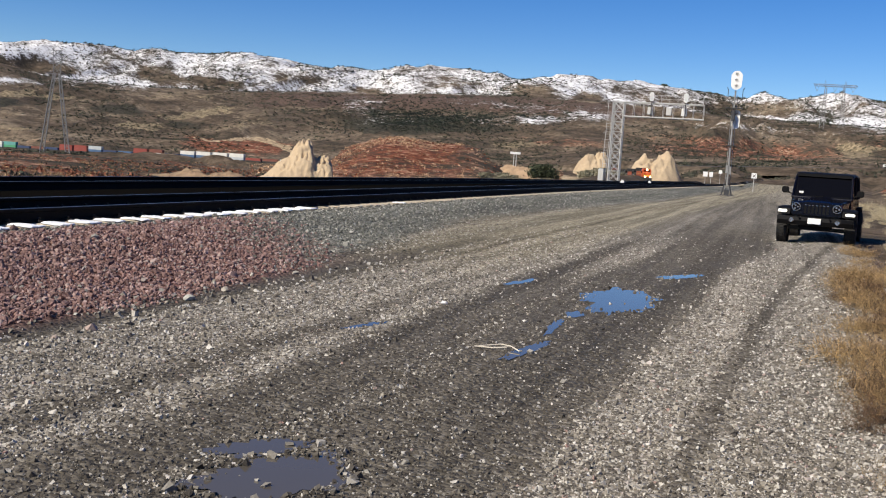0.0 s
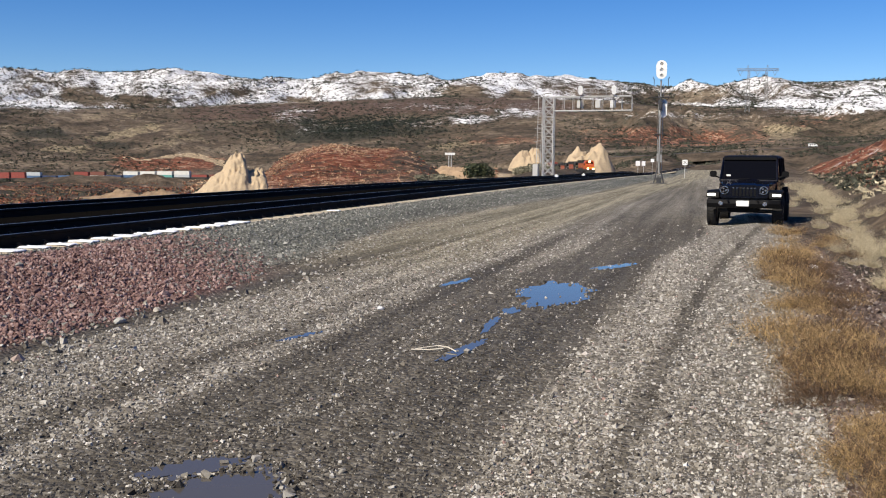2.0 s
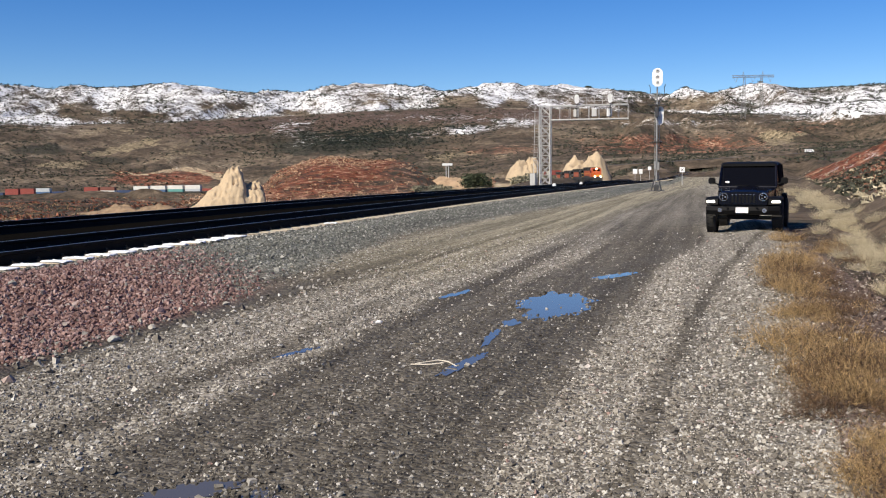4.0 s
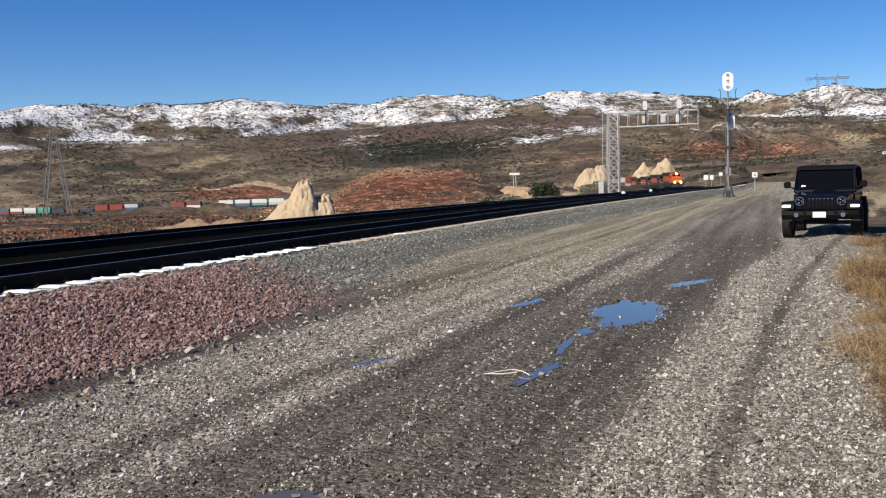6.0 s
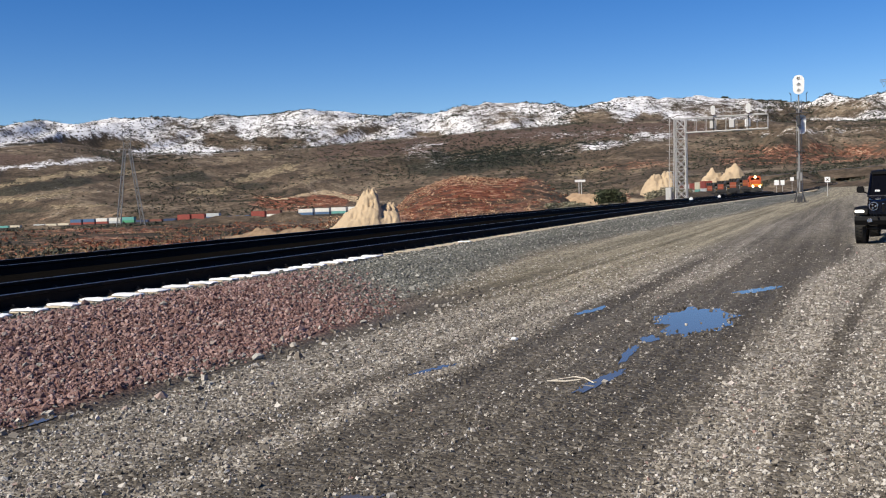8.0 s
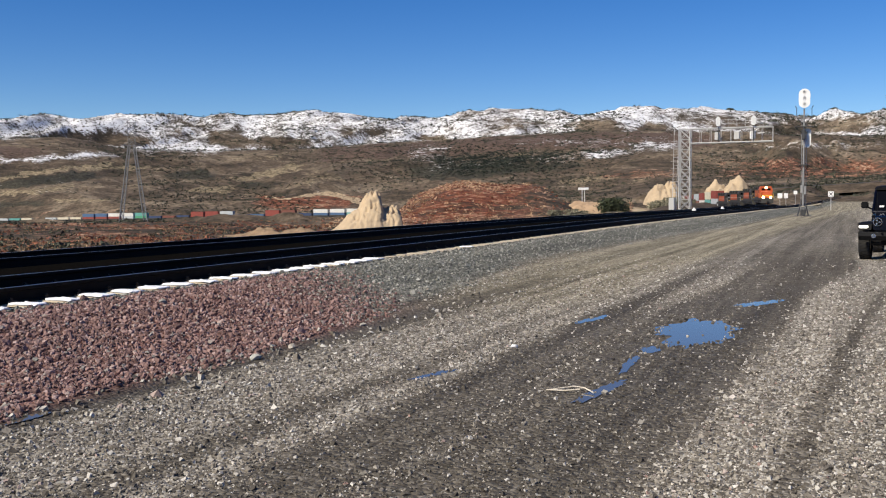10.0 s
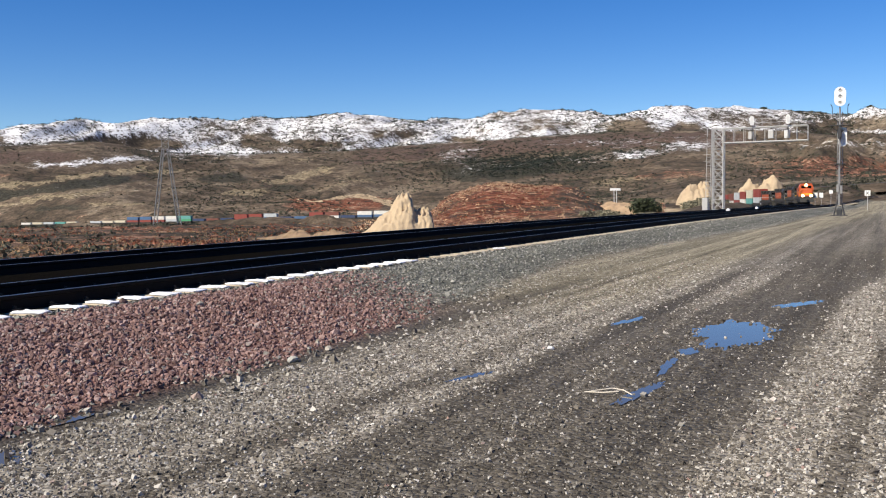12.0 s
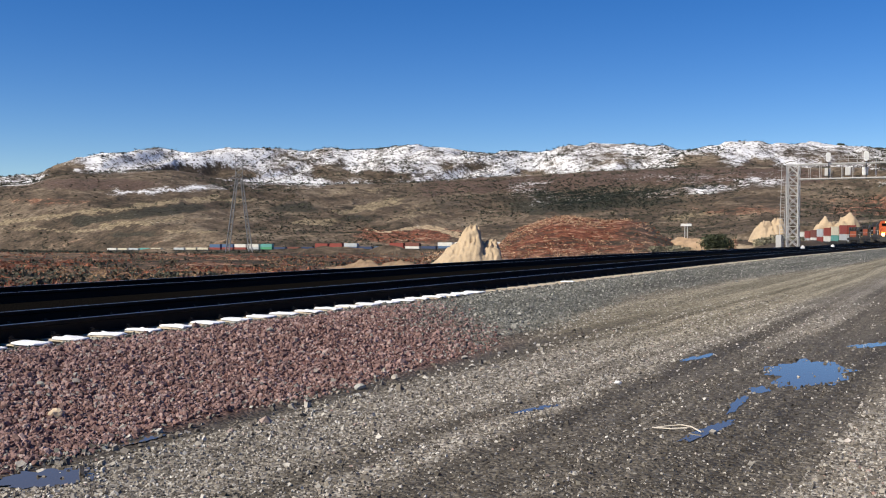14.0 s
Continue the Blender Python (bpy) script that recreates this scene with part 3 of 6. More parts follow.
    # dark brush, pale dry grass, brown shale
    brush = 0.85 * patch(-22.2, 1.5, 3.2, 0.5, 0.02) + 0.55 * patch(-16.5, 1.75, 3.5, 0.4) + 0.9 * line(-49.0, 0.45, -42.5, 1.35, 0.26) + 0.6 * patch(-46.0, -0.25, 2.0, 0.2)
    brush = brush + 0.7 * patch(-37.2, 1.3, 1.6, 0.4) + 0.6 * patch(-33.6, 0.75, 1.4, 0.3) + 0.5 * patch(-41.2, 1.3, 1.6, 0.2) + 0.5 * patch(-4.2, 2.3, 2.2, 0.45) + 0.45 * patch(-28.5, 1.5, 2.4, 0.5)
    grass = 0.85 * line(-53.5, 0.25, -42.0, 1.85, 0.15) + 0.8 * line(-47.5, 0.2, -43.5, 0.75, 0.14) + 0.75 * patch(-40.6, 1.75, 1.8, 0.14, 0.06) + 0.8 * line(-34.8, 1.05, -31.2, 1.85, 0.2) + 0.5 * patch(-30.0, 1.2, 1.7, 0.45)
    grass = grass + 0.75 * patch(-36.2, 0.5, 1.8, 0.2) + 0.6 * patch(-50.5, 0.0, 3.0, 0.16) + 0.6 * patch(-43.0, -0.05, 2.4, 0.12) + 0.85 * patch(3.8, 1.75, 1.1, 0.42) + 0.5 * patch(-33.5, 2.35, 2.5, 0.25) + 0.4 * patch(-12, 1.1, 4.0, 0.35)
    grass = grass + 0.55 * patch(-37, 2.9, 1.0, 0.25) + 0.4 * patch(-15.3, 0.75, 1.6, 0.3)
    shale = step(0.15, -0.05, ew - bench) * step(0.9, 0.6, bench - ew) * step(-33, -27, A) * step(-6, -9, A) + 0.8 * patch(-48.0, 2.5, 3.6, 0.35, 0.02)
    red = 0.75 * (bell(A, -21.5, 6.0) * step(150, 220, R) * (1 - step(420, 560, R))) + 0.44 * step(-28, -34, A) * step(60, 150, R) * (1 - step(520, 800, R))
    red = red + 0.56 * patch(-2.0, 1.5, 6.5, 0.75) * step(430, 560, R) + 0.5 * patch(-12.0, 1.2, 3.0, 0.3) + 0.5 * patch(-50.5, 1.5, 2.5, 0.22) + 0.75 * patch(-30.8, -0.25, 3.4, 0.5) + 0.4 * patch(5.5, 2.4, 2.2, 0.4) + 0.35 * patch(-44, -0.75, 9.0, 0.25)
    foot = bank_foot(Y)
    bank = step(0.3, 2.5, X - foot) * (R < 260) * (X > 0)
    red = red + 0.80 * bank * (0.3 + 1.2 * n2)
    snow = snow + 0.36 * bank * step(0.52, 0.70, fractal(X / 2.2 + Z * 0.8, Y / 9, 3, 97)) * step(24, 34, R)
    sand = 0.8 * bell(R, 70, 50) * (A > -40) * (A < -12) * 0.4
    sand = sand + 0.95 * bell(A, -11.6, 1.6) * bell(R, 225, 70) + 0.3 * bell(A, 3.2, 2.0) * bell(e0, 1.5, 0.35) * (R > 400)
    sand = sand + 1.0 * line(-32.6, 0.0, -29.6, 0.32, 0.06) + 1.0 * line(-29.8, 0.34, -27.2, -0.5, 0.16)
    sand = sand + 0.25 * step(0.0, 1.5, X - 1.9) * (R < 200) * (1 - step(2, 5, X - foot))
    at = me.color_attributes.new("cover", "FLOAT_COLOR", "POINT")
    at.data.foreach_set("color", np.clip(np.stack([brush, grass, shale, np.ones_like(red)], -1), 0, 1).reshape(-1, 4).astype(np.float32).ravel())
    col = np.stack([red, snow, sand, np.ones_like(red)], -1).reshape(-1, 4).astype(np.float32)
    at = me.color_attributes.new("zone", "FLOAT_COLOR", "POINT")
    at.data.foreach_set("color", np.clip(col, 0, 1).ravel())
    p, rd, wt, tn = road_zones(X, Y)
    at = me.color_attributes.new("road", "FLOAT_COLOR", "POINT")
    # Alpha is the painted shade of the track bed
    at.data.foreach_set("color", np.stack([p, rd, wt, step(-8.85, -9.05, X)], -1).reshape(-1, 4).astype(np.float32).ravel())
    at = me.color_attributes.new("sandy", "FLOAT_COLOR", "POINT")
    grn = step(0.2, -0.4, X - ballast_foot(Y)) * (1 - rd) * (X > -8.9)
    at.data.foreach_set("color", np.stack([tn, grn, 0 * tn, 1 + 0 * tn], -1).reshape(-1, 4).astype(np.float32).ravel())
    fx, fy = X.ravel()[q].mean(1), Y.ravel()[q].mean(1)
    road = (fx > bed_left(fy) - 0.6) & (fx < 2.15 + 0.06 * np.clip(fy - 30, 0, 400)) & (fy < 330) & (fy > -60)
    me.polygons.foreach_set("material_index", road.astype(np.int32))
    me.update()
    return tagged(ob, "gravel track-side road, ballast and red brown desert hills with snow", "ground", kind="structure")


build_ground()


# ---- railway ----
TIE_Z = 0.37


def track_near(y):
    return -10.2 + 0.00012 * np.clip(y - 150, 0, 210) ** 2 + 0.0504 * np.clip(y - 360, 0, 0) - 0.0022 * np.clip(y - 330, 0, 400) ** 2


def track_far(y):
    y = np.asarray(y, float)
    bend = np.clip(y - 180, 0, 120)
    return -15.0 - 0.0012 * bend**2 - 0.288 * np.clip(y - 300, 0, 900)


def track_z(y):
    return dip(y) + sag(y) + TIE_Z + 0.9 * step(260, 420, np.asarray(y, float))


def far_z(y):
    return dip(y) + TIE_Z - 0.6 * step(120, 235, np.asarray(y, float)) - 0.022 * np.maximum(0, np.asarray(y, float) - 245)


RAIL_OUTLINE = [(-0.075, 0.0), (-0.075, 0.012), (-0.016, 0.03), (-0.011, 0.13), (-0.037, 0.145), (-0.037, 0.180), (-0.028, 0.188), (0.028, 0.188), (0.037, 0.180), (0.037, 0.145), (0.011, 0.13), (0.016, 0.03), (0.075, 0.012), (0.075, 0.0)]


def sweep(name, outline, centre, zed, side, ys, parent, mats, head):
    ys = np.asarray(ys, float)
    xs, zs = centre(ys), zed(ys)
    tx, ty = np.gradient(xs), np.gradient(ys)
    ln = np.hypot(tx, ty)
    nx, ny = ty / ln, -tx / ln
    k = len(outline)
    v = [(xs[i] + nx[i] * (side + u), ys[i] + ny[i] * (side + u), zs[i] + w) for i in range(len(ys)) for u, w in outline]
    f = [(i * k + j, i * k + (j + 1) % k, (i + 1) * k + (j + 1) % k, (i + 1) * k + j) for i in range(len(ys) - 1) for j in range(k)]
    ob = raw(name, v, f, mats, parent)
    idx = np.array([1 if j in head else 0 for i in range(len(ys) - 1) for j in range(k)], np.int32)
    ob.data.polygons.foreach_set("material_index", idx)
    return ob


def tie_mesh(material):
    bm = bmesh.new()
    w = 0.13
    rings = []
    for x, h in ((-1.3, -0.01), (-1.1, 0.0), (-0.75, -0.005), (-0.4, -0.03), (0.4, -0.03), (0.75, -0.005), (1.1, 0.0), (1.3, -0.01)):
        rings.append([(x, -w - 0.015, -0.2), (x, w + 0.015, -0.2), (x, w, h - 0.02), (x, w - 0.02, h), (x, -w + 0.02, h), (x, -w, h - 0.02)])
    loft(bm, rings)
    me = bpy.data.meshes.new("tie")
    bm.to_mesh(me)
    bm.free()
    me.materials.append(material)
    return me


def clip_mesh():
    bm = bmesh.new()
    for s in (-1, 1):
        box(bm, s * 0.075, s * 0.135, -0.07, 0.07, 0.0, 0.035, 0.008)
        box(bm, s * 0.06, s * 0.11, -0.03, 0.03, 0.03, 0.07, 0.012)
    box(bm, -0.09, 0.09, -0.09, 0.09, -0.004, 0.008)
    me = bpy.data.meshes.new("rail_clip")
    bm.to_mesh(me)
    bm.free()
    me.materials.append(CLIP)
    return me


def railway(name, centre, zed, ys, singles, label):
    top = holder(name, pose(0, 0, 0), label, "railway track", "railway tracks")
    long = np.concatenate([np.arange(ys[0], 60, 2.0), np.arange(60, ys[1], 6.0)])
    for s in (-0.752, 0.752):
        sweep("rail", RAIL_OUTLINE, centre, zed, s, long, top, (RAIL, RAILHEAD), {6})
    # Tan concrete ties on the near line, near-black ones on the second
    tie_mat = CONCRETE if singles else DARKTIE
    tie, clip = tie_mesh(tie_mat), clip_mesh()
    rng = random.Random(4)
    y = ys[0]
    rest, n = [], 0
    tv = np.array([v.co[:] for v in tie.vertices])
    tf = [tuple(p.vertices) for p in tie.polygons if len(p.vertices) == 4]
    while y < min(ys[1], 240):
        x, z = float(centre(np.array(y))), float(zed(np.array(y)))
        if singles and y > 3 and n < 170:
            o = new("tie", tie)
            o.parent = top
            o.matrix_basis = pose(x + rng.uniform(-0.015, 0.015), y, z, 0, rng.uniform(-0.3, 0.3), rng.uniform(-0.8, 0.8))
            n += 1
            if y < 45:
                for s in (-0.752, 0.752):
                    c = new("rail_clip", clip)
                    c.parent = top
                    c.matrix_basis = pose(x + s, y, z)
        else:
            rest.append(tv + (x, y, z))
        y += 0.56
    if rest:
        k = len(tv)
        ob = raw("tie", np.concatenate(rest), np.concatenate([np.array(tf) + i * k for i in range(len(rest))]), tie_mat, top)
        ob["kind"] = "stuff"
    return top


railway("railway_track", track_near, track_z, (-60, 430), True, "dark steel rails on tan concrete ties in ballast")
railway("railway_track", track_far, far_z, (-60, 620), False, "dark steel rails of the second line in ballast")


def snow_slab(y, seed, length=0.41):
    rng = random.Random(seed)
    bm = bmesh.new()
    n, x0 = 18, -8.89
    rings = []
    for z, s in ((0.0, 1.0), (0.010, 1.02), (0.020, 0.95), (0.025, 0.75)):
        ring = []
        for i in range(n):
            a = 2 * math.pi * i / n
            c, d = math.cos(a), math.sin(a)
            px = math.copysign(abs(c) ** 0.28, c) * length / 2 * s
            py = math.copysign(abs(d) ** 0.28, d) * 0.118 * s
            wob = 1 + 0.09 * math.sin(3 * a + seed) + 0.05 * math.sin(7 * a + 2 * seed)
            ring.append((px * wob, py * wob, z + 0.006 * math.sin(5 * a + seed)))
        rings.append(ring)
    loft(bm, rings)
    return tagged(link("snow_patch", bm, SNOW, smooth=True, at=pose(x0 - length / 2 + 0.03 + rng.uniform(-0.03, 0.03), y, TIE_Z + 0.001, 0, 0, rng.uniform(-6, 6))),
                  "slab of white snow lying on a concrete tie end", "snow", "snow on tie ends")


first = -60 + 0.56 * math.ceil((3.6 + 60) / 0.56)
for i in range(27):
    yy = first + 0.56 * i
    if yy < 18.4:
        snow_slab(yy, i)
snow_slab(first + 0.56 * 34, 40, 0.3)


# ---- gravel ----
CUBE_V = np.array([(x, y, z) for x in (-1, 1) for y in (-1, 1) for z in (-1, 1)], float)
CUBE_F = np.array([(0, 1, 3), (0, 3, 2), (4, 6, 7), (4, 7, 5), (0, 4, 5), (0, 5, 1), (2, 3, 7), (2, 7, 6), (0, 2, 6), (0, 6, 4), (1, 5, 7), (1, 7, 3)])


G_ = (1 + 5**0.5) / 2
ICO_V = np.array([(-1, G_, 0), (1, G_, 0), (-1, -G_, 0), (1, -G_, 0), (0, -1, G_), (0, 1, G_), (0, -1, -G_), (0, 1, -G_), (G_, 0, -1), (G_, 0, 1), (-G_, 0, -1), (-G_, 0, 1)]) / 1.9
ICO_F = np.array([(0, 11, 5), (0, 5, 1), (0, 1, 7), (0, 7, 10), (0, 10, 11), (1, 5, 9), (5, 11, 4), (11, 10, 2), (10, 7, 6), (7, 1, 8), (3, 9, 4), (3, 4, 2), (3, 2, 6), (3, 6, 8), (3, 8, 9), (4, 9, 5), (2, 4, 11), (6, 2, 10), (8, 6, 7), (9, 8, 1)])


def stones(name, x, y, size, material, label, seed, sink=0.25, flat=0.7, blunt=False):
    """Crushed stones lying at x, y: sharp six-sided ones, or blunt ones with more faces."""
    rng = np.random.default_rng(seed)
    n = len(x)
    corners, faces = (ICO_V * 0.85, ICO_F) if blunt else (CUBE_V * 0.58, CUBE_F)
    v = np.repeat(corners[None], n, 0)
    v = v + rng.uniform(-0.30, 0.30, v.shape)
    v = v * rng.uniform(0.65, 1.3, (n, 1, 3)) * np.array([1, 1, flat])
    q = rng.normal(size=(n, 4))
    q /= np.linalg.norm(q, axis=1, keepdims=True)
    q[:, 1:3] *= 0.6
    q /= np.linalg.norm(q, axis=1, keepdims=True)
    w, a, b, c = q.T
    R = np.stack([1 - 2 * (b * b + c * c), 2 * (a * b - c * w), 2 * (a * c + b * w), 2 * (a * b + c * w), 1 - 2 * (a * a + c * c), 2 * (b * c - a * w),
                  2 * (a * c - b * w), 2 * (b * c + a * w), 1 - 2 * (a * a + b * b)], -1).reshape(n, 3, 3)
    v = np.einsum("nij,nkj->nki", R, v) * size[:, None, None]
    z = height(x, y) + size * (0.5 - sink) * flat
    v = v + np.stack([x, y, z], -1)[:, None]
    f = (faces[None] + len(corners) * np.arange(n)[:, None, None]).reshape(-1, 3)
    return tagged(raw(name, v.reshape(-1, 3), f, material), label, "gravel", kind="stuff")


def scatter(n, seed, r0=3.4, r1=30.0, a0=-57.0, a1=13.0):
    rng = np.random.default_rng(seed)
    r, a = r0 * np.exp(rng.random(n) * math.log(r1 / r0)), np.radians(rng.uniform(a0, a1, n))
    return r * np.sin(a), r * np.cos(a), r, rng


PUDDLES = [  # centre x, y, half width, half length, turn, seed
    (-1.79, 11.95, 0.44, 1.22, 4, 1), (-2.02, 9.45, 0.055, 0.5, 3, 2), (-1.95, 8.05, 0.075, 0.50, -8, 3), (-1.35, 15.4, 0.17, 0.60, -22, 4), (-3.2, 12.65, 0.08, 0.5, -10, 5),
    (-2.22, 4.05, 0.30, 0.46, -20, 6), (-2.52, 4.45, 0.14, 0.30, -40, 10), (-3.55, 8.2, 0.06, 0.34, -16, 7), (-5.35, 4.35, 0.26, 0.34, -20, 8), (-5.74, 5.6, 0.06, 0.22, 4, 9), (-2.0, 10.35, 0.10, 0.24, 0, 12)]


def in_puddle(x, y, grow=1.0):
    m = np.zeros(np.shape(x), bool)
    for px, py, w, ln, tw, _ in PUDDLES:
        c, s = math.cos(radians(tw)), math.sin(radians(tw))
        dx, dy = x - px, y - py
        u, v = c * dx + s * dy, -s * dx + c * dy
        m |= (u / w) ** 2 + (v / ln) ** 2 < grow
    return m


x, y, r, rng = scatter(330000, 11)
pale, red, wet, tan = road_zones(x, y)
road = (x > ballast_foot(y)) & (x < 2.3 + 0.02 * y) & ~in_puddle(x, y, 0.8)
gutter = bell(x, -5.68, 0.27)
k = road & (rng.random(len(x)) < (np.clip(pale, 0, 1) * 0.70 + 0.022) * (1 - 0.97 * gutter) * (1 - step(15, 30, r)) * (1 - 0.65 * step(0.0, 0.5, x - 0.62 - 0.0022 * np.clip(y, 0, 26) ** 2)))
size = np.clip(rng.lognormal(-4.78, 0.45, len(x)) * (0.72 + 0.036 * r), 0.004, 0.028)
stones("gravel", x[k], y[k], size[k], PALE_STONES, "loose pale crushed gravel on the road", 21)
x, y, r, rng = scatter(16000, 16, 3.6, 30, 3, 16)
edge = x - 0.62 - 0.0022 * np.clip(y, 0, 26) ** 2
k = (edge > 0.1) & (x < 2.6 + 0.05 * y)
stones("gravel", x[k], y[k], np.clip(rng.lognormal(-4.2, 0.45, k.sum()), 0.008, 0.05), BERM_STONES, "reddish brown gravel on the berm", 28, 0.2)
x, y, r, rng = scatter(150000, 12)
pale, red, wet, tan = road_zones(x, y)
k = (x > -5.85) & (x < 1.5) & ~in_puddle(x, y, 0.8) & (rng.random(len(x)) < (1 - pale) * 0.52 * (1 - step(16, 30, r)) * (1 - 0.85 * bell(x, -5.68, 0.27)))
size = np.clip(rng.lognormal(-4.85, 0.40, len(x)) * (0.8 + 0.03 * r), 0.004, 0.026)
stones("gravel", x[k], y[k], size[k], DARK_STONES, "damp dark gravel pressed into the road", 22, 0.35)
x, y, r, rng = scatter(230000, 13, 6.0, 75.0, -60, -4)
pale, red, wet, tan = road_zones(x, y)
bedded = (x < ballast_foot(y) + 0.12 * np.sin(y * 1.7) + 0.25 * (rng.random(len(x)) - 0.5)) & (x > -9.0)
size = np.clip(rng.lognormal(-3.93, 0.30, len(x)) * (0.9 + 0.012 * r), 0.016, 0.06)
isred = rng.random(len(x)) < red
k = bedded & isred
stones("ballast", x[k], y[k], size[k], RED_STONES, "heap of dusty red crushed ballast stones", 23, 0.15, 0.85, True)
k = bedded & ~isred & (rng.random(len(x)) < 0.65)
stones("ballast", x[k], y[k], size[k] * 0.85, GREY_STONES, "grey green crushed ballast beside the track", 24, 0.2, 0.8)


g_ = np.random.default_rng(31)
y = 4.3 * np.exp(g_.random(260) * math.log(16 / 4.3))
x = -5.55 + g_.normal(0, 0.28, 260)
stones("gravel", x, y, np.clip(g_.lognormal(-3.65, 0.35, 260), 0.015, 0.05), PALE_STONES, "larger loose stones along the wet gutter", 27, 0.1)


def puddle(px, py, w, ln, tw, seed):
    bm = bmesh.new()
    n = 96
    c = bm.verts.new((0, 0, 0))
    ring = []
    for i in range(n):
        a = 2 * math.pi * i / n
        q = Vector((math.cos(a) * 1.8 + seed * 7, math.sin(a) * 1.8, seed))
        k = 1 + 0.42 * noise.noise(q) + 0.34 * noise.noise(q * 2.6) + 0.05 * noise.noise(q * 6.0) + 0.02 * noise.noise(q * 14.0)
        ring.append(bm.verts.new((math.cos(a) * w * k, math.sin(a) * ln * k, 0)))
    for i in range(n):
        bm.faces.new((c, ring[i], ring[(i + 1) % n]))
    g = max(ground_at(px + dx * w * 0.5, py + dy * ln * 0.5) for dx in (-1, 0, 1) for dy in (-1, 0, 1))
    return tagged(link("puddle", bm, WATER, at=pose(px, py, g + 0.004, 0, 0, tw)), "still muddy puddle reflecting blue sky on gravel", "puddle", kind="structure")


for q in PUDDLES:
    puddle(*q)
x, y, r, rng = scatter(26000, 15, 3.6, 18, -50, 4)
k = in_puddle(x, y, 1.5) & ~in_puddle(x, y, 0.62) | in_puddle(x, y, 1.0) & (rng.random(len(x)) < 0.035)
stones("gravel", x[k], y[k], np.clip(rng.lognormal(-4.45, 0.45, k.sum()), 0.006, 0.035), DARK_STONES, "wet stones round the puddles", 26, 0.1)


def rock(name, px, py, size, material, label, seed, flat=0.7):
    bm = bmesh.new()
    bmesh.ops.create_icosphere(bm, subdivisions=2, radius=size)
    for v in bm.verts:
        v.co *= 1 + 0.35 * noise.noise(v.co / size * 1.1 + Vector((seed, 0, 0)))
        v.co.z *= flat
        v.co.x *= 1.25
    return tagged(link(name, bm, material, at=pose(px, py, ground_at(px, py) + size * flat * 0.7, 0, 0, seed * 40)), label, "rock")


OCHRE = plain("ochre_rock", (0.60, 0.47, 0.32), 0.85, 0, 0.25, 8, 0.01)
rock("rock", -6.60, 5.50, 0.062, OCHRE, "pale ochre rock on red ballast", 3)
rock("rock", -3.38, 10.0, 0.032, WHITE, "single whitish stone on the dark road", 5)
rock("rock", -5.65, 8.5, 0.05, GREY_STONES, "grey stone at the edge of the ballast", 6)
rock("rock", 1.2, 9.3, 0.045, WHITE, "whitish stone among dry weeds", 8)
rock("rock", 1.55, 15.2, 0.06, WHITE, "pale stone among dry weeds", 9)
rock("rock", 1.35, 16.4, 0.055, WHITE, "pale stone on the berm", 10)


def twig():
    top = holder("twig", pose(-1.97, 7.85, 0.0), "bleached forked twig lying on wet gravel", "twig")
    for pts in ([(0.0, 0.0, 0.02), (-0.1, 0.10, 0.035), (-0.19, 0.12, 0.04), (-0.3, 0.05, 0.03), (-0.37, 0.02, 0.02)], [(-0.13, 0.06, 0.03), (-0.24, 0.015, 0.02), (-0.40, 0.0, 0.018)]):
        bm = bmesh.new()
        for i, (a, b) in enumerate(zip(pts, pts[1:])):
            rod(bm, a, b, 0.0065 - 0.0008 * i, 6, 0.0058 - 0.0008 * i)
        part("stem", bm, BLEACHED, top)


twig()


# ---- parked car ----
def wheel_parts(car, x, y):
    w = new("wheel")
    w.parent = car
    w.matrix_basis = pose(x, y, 0.41)
    bm = bmesh.new()
    prof = [(0.26, -0.125), (0.36, -0.135), (0.40, -0.115), (0.412, -0.06), (0.415, 0.0), (0.412, 0.06), (0.40, 0.115), (0.36, 0.135), (0.26, 0.125)]
    n = 32
    rings = [[(u, math.cos(2 * math.pi * i / n) * rr, math.sin(2 * math.pi * i / n) * rr) for rr, u in prof] for i in range(n)]
    vs = [[bm.verts.new(p) for p in ring] for ring in rings]
    for i in range(n):
        for j in range(len(prof) - 1):
            bm.faces.new((vs[i][j], vs[i][j + 1], vs[(i + 1) % n][j + 1], vs[(i + 1) % n][j]))
    for i in range(0, n):
        a = 2 * math.pi * i / n
        for s in (-0.09, 0.0, 0.09):
            box(bm, s - 0.03, s + 0.03, -0.025, 0.025, 0.405, 0.425, turn=Matrix.Rotation(a + s, 4, "X"))
    bmesh.ops.recalc_face_normals(bm, faces=bm.faces)
    part("tyre", bm, RUBBER, w, "black off-road tyre with block tread")
    bm = bmesh.new()
    rod(bm, (-0.10, 0, 0), (0.10, 0, 0), 0.262, 28)
    s = 1 if x > 0 else -1
    for i in range(5):
        box(bm, s * 0.10 - 0.01, s * 0.10 + 0.02, -0.035, 0.035, 0.04, 0.25, 0.01, turn=Matrix.Rotation(2 * math.pi * i / 5, 4, "X"))
    rod(bm, (s * 0.09, 0, 0), (s * 0.135, 0, 0), 0.05, 16)
    part("rim", bm, ALLOY, w)


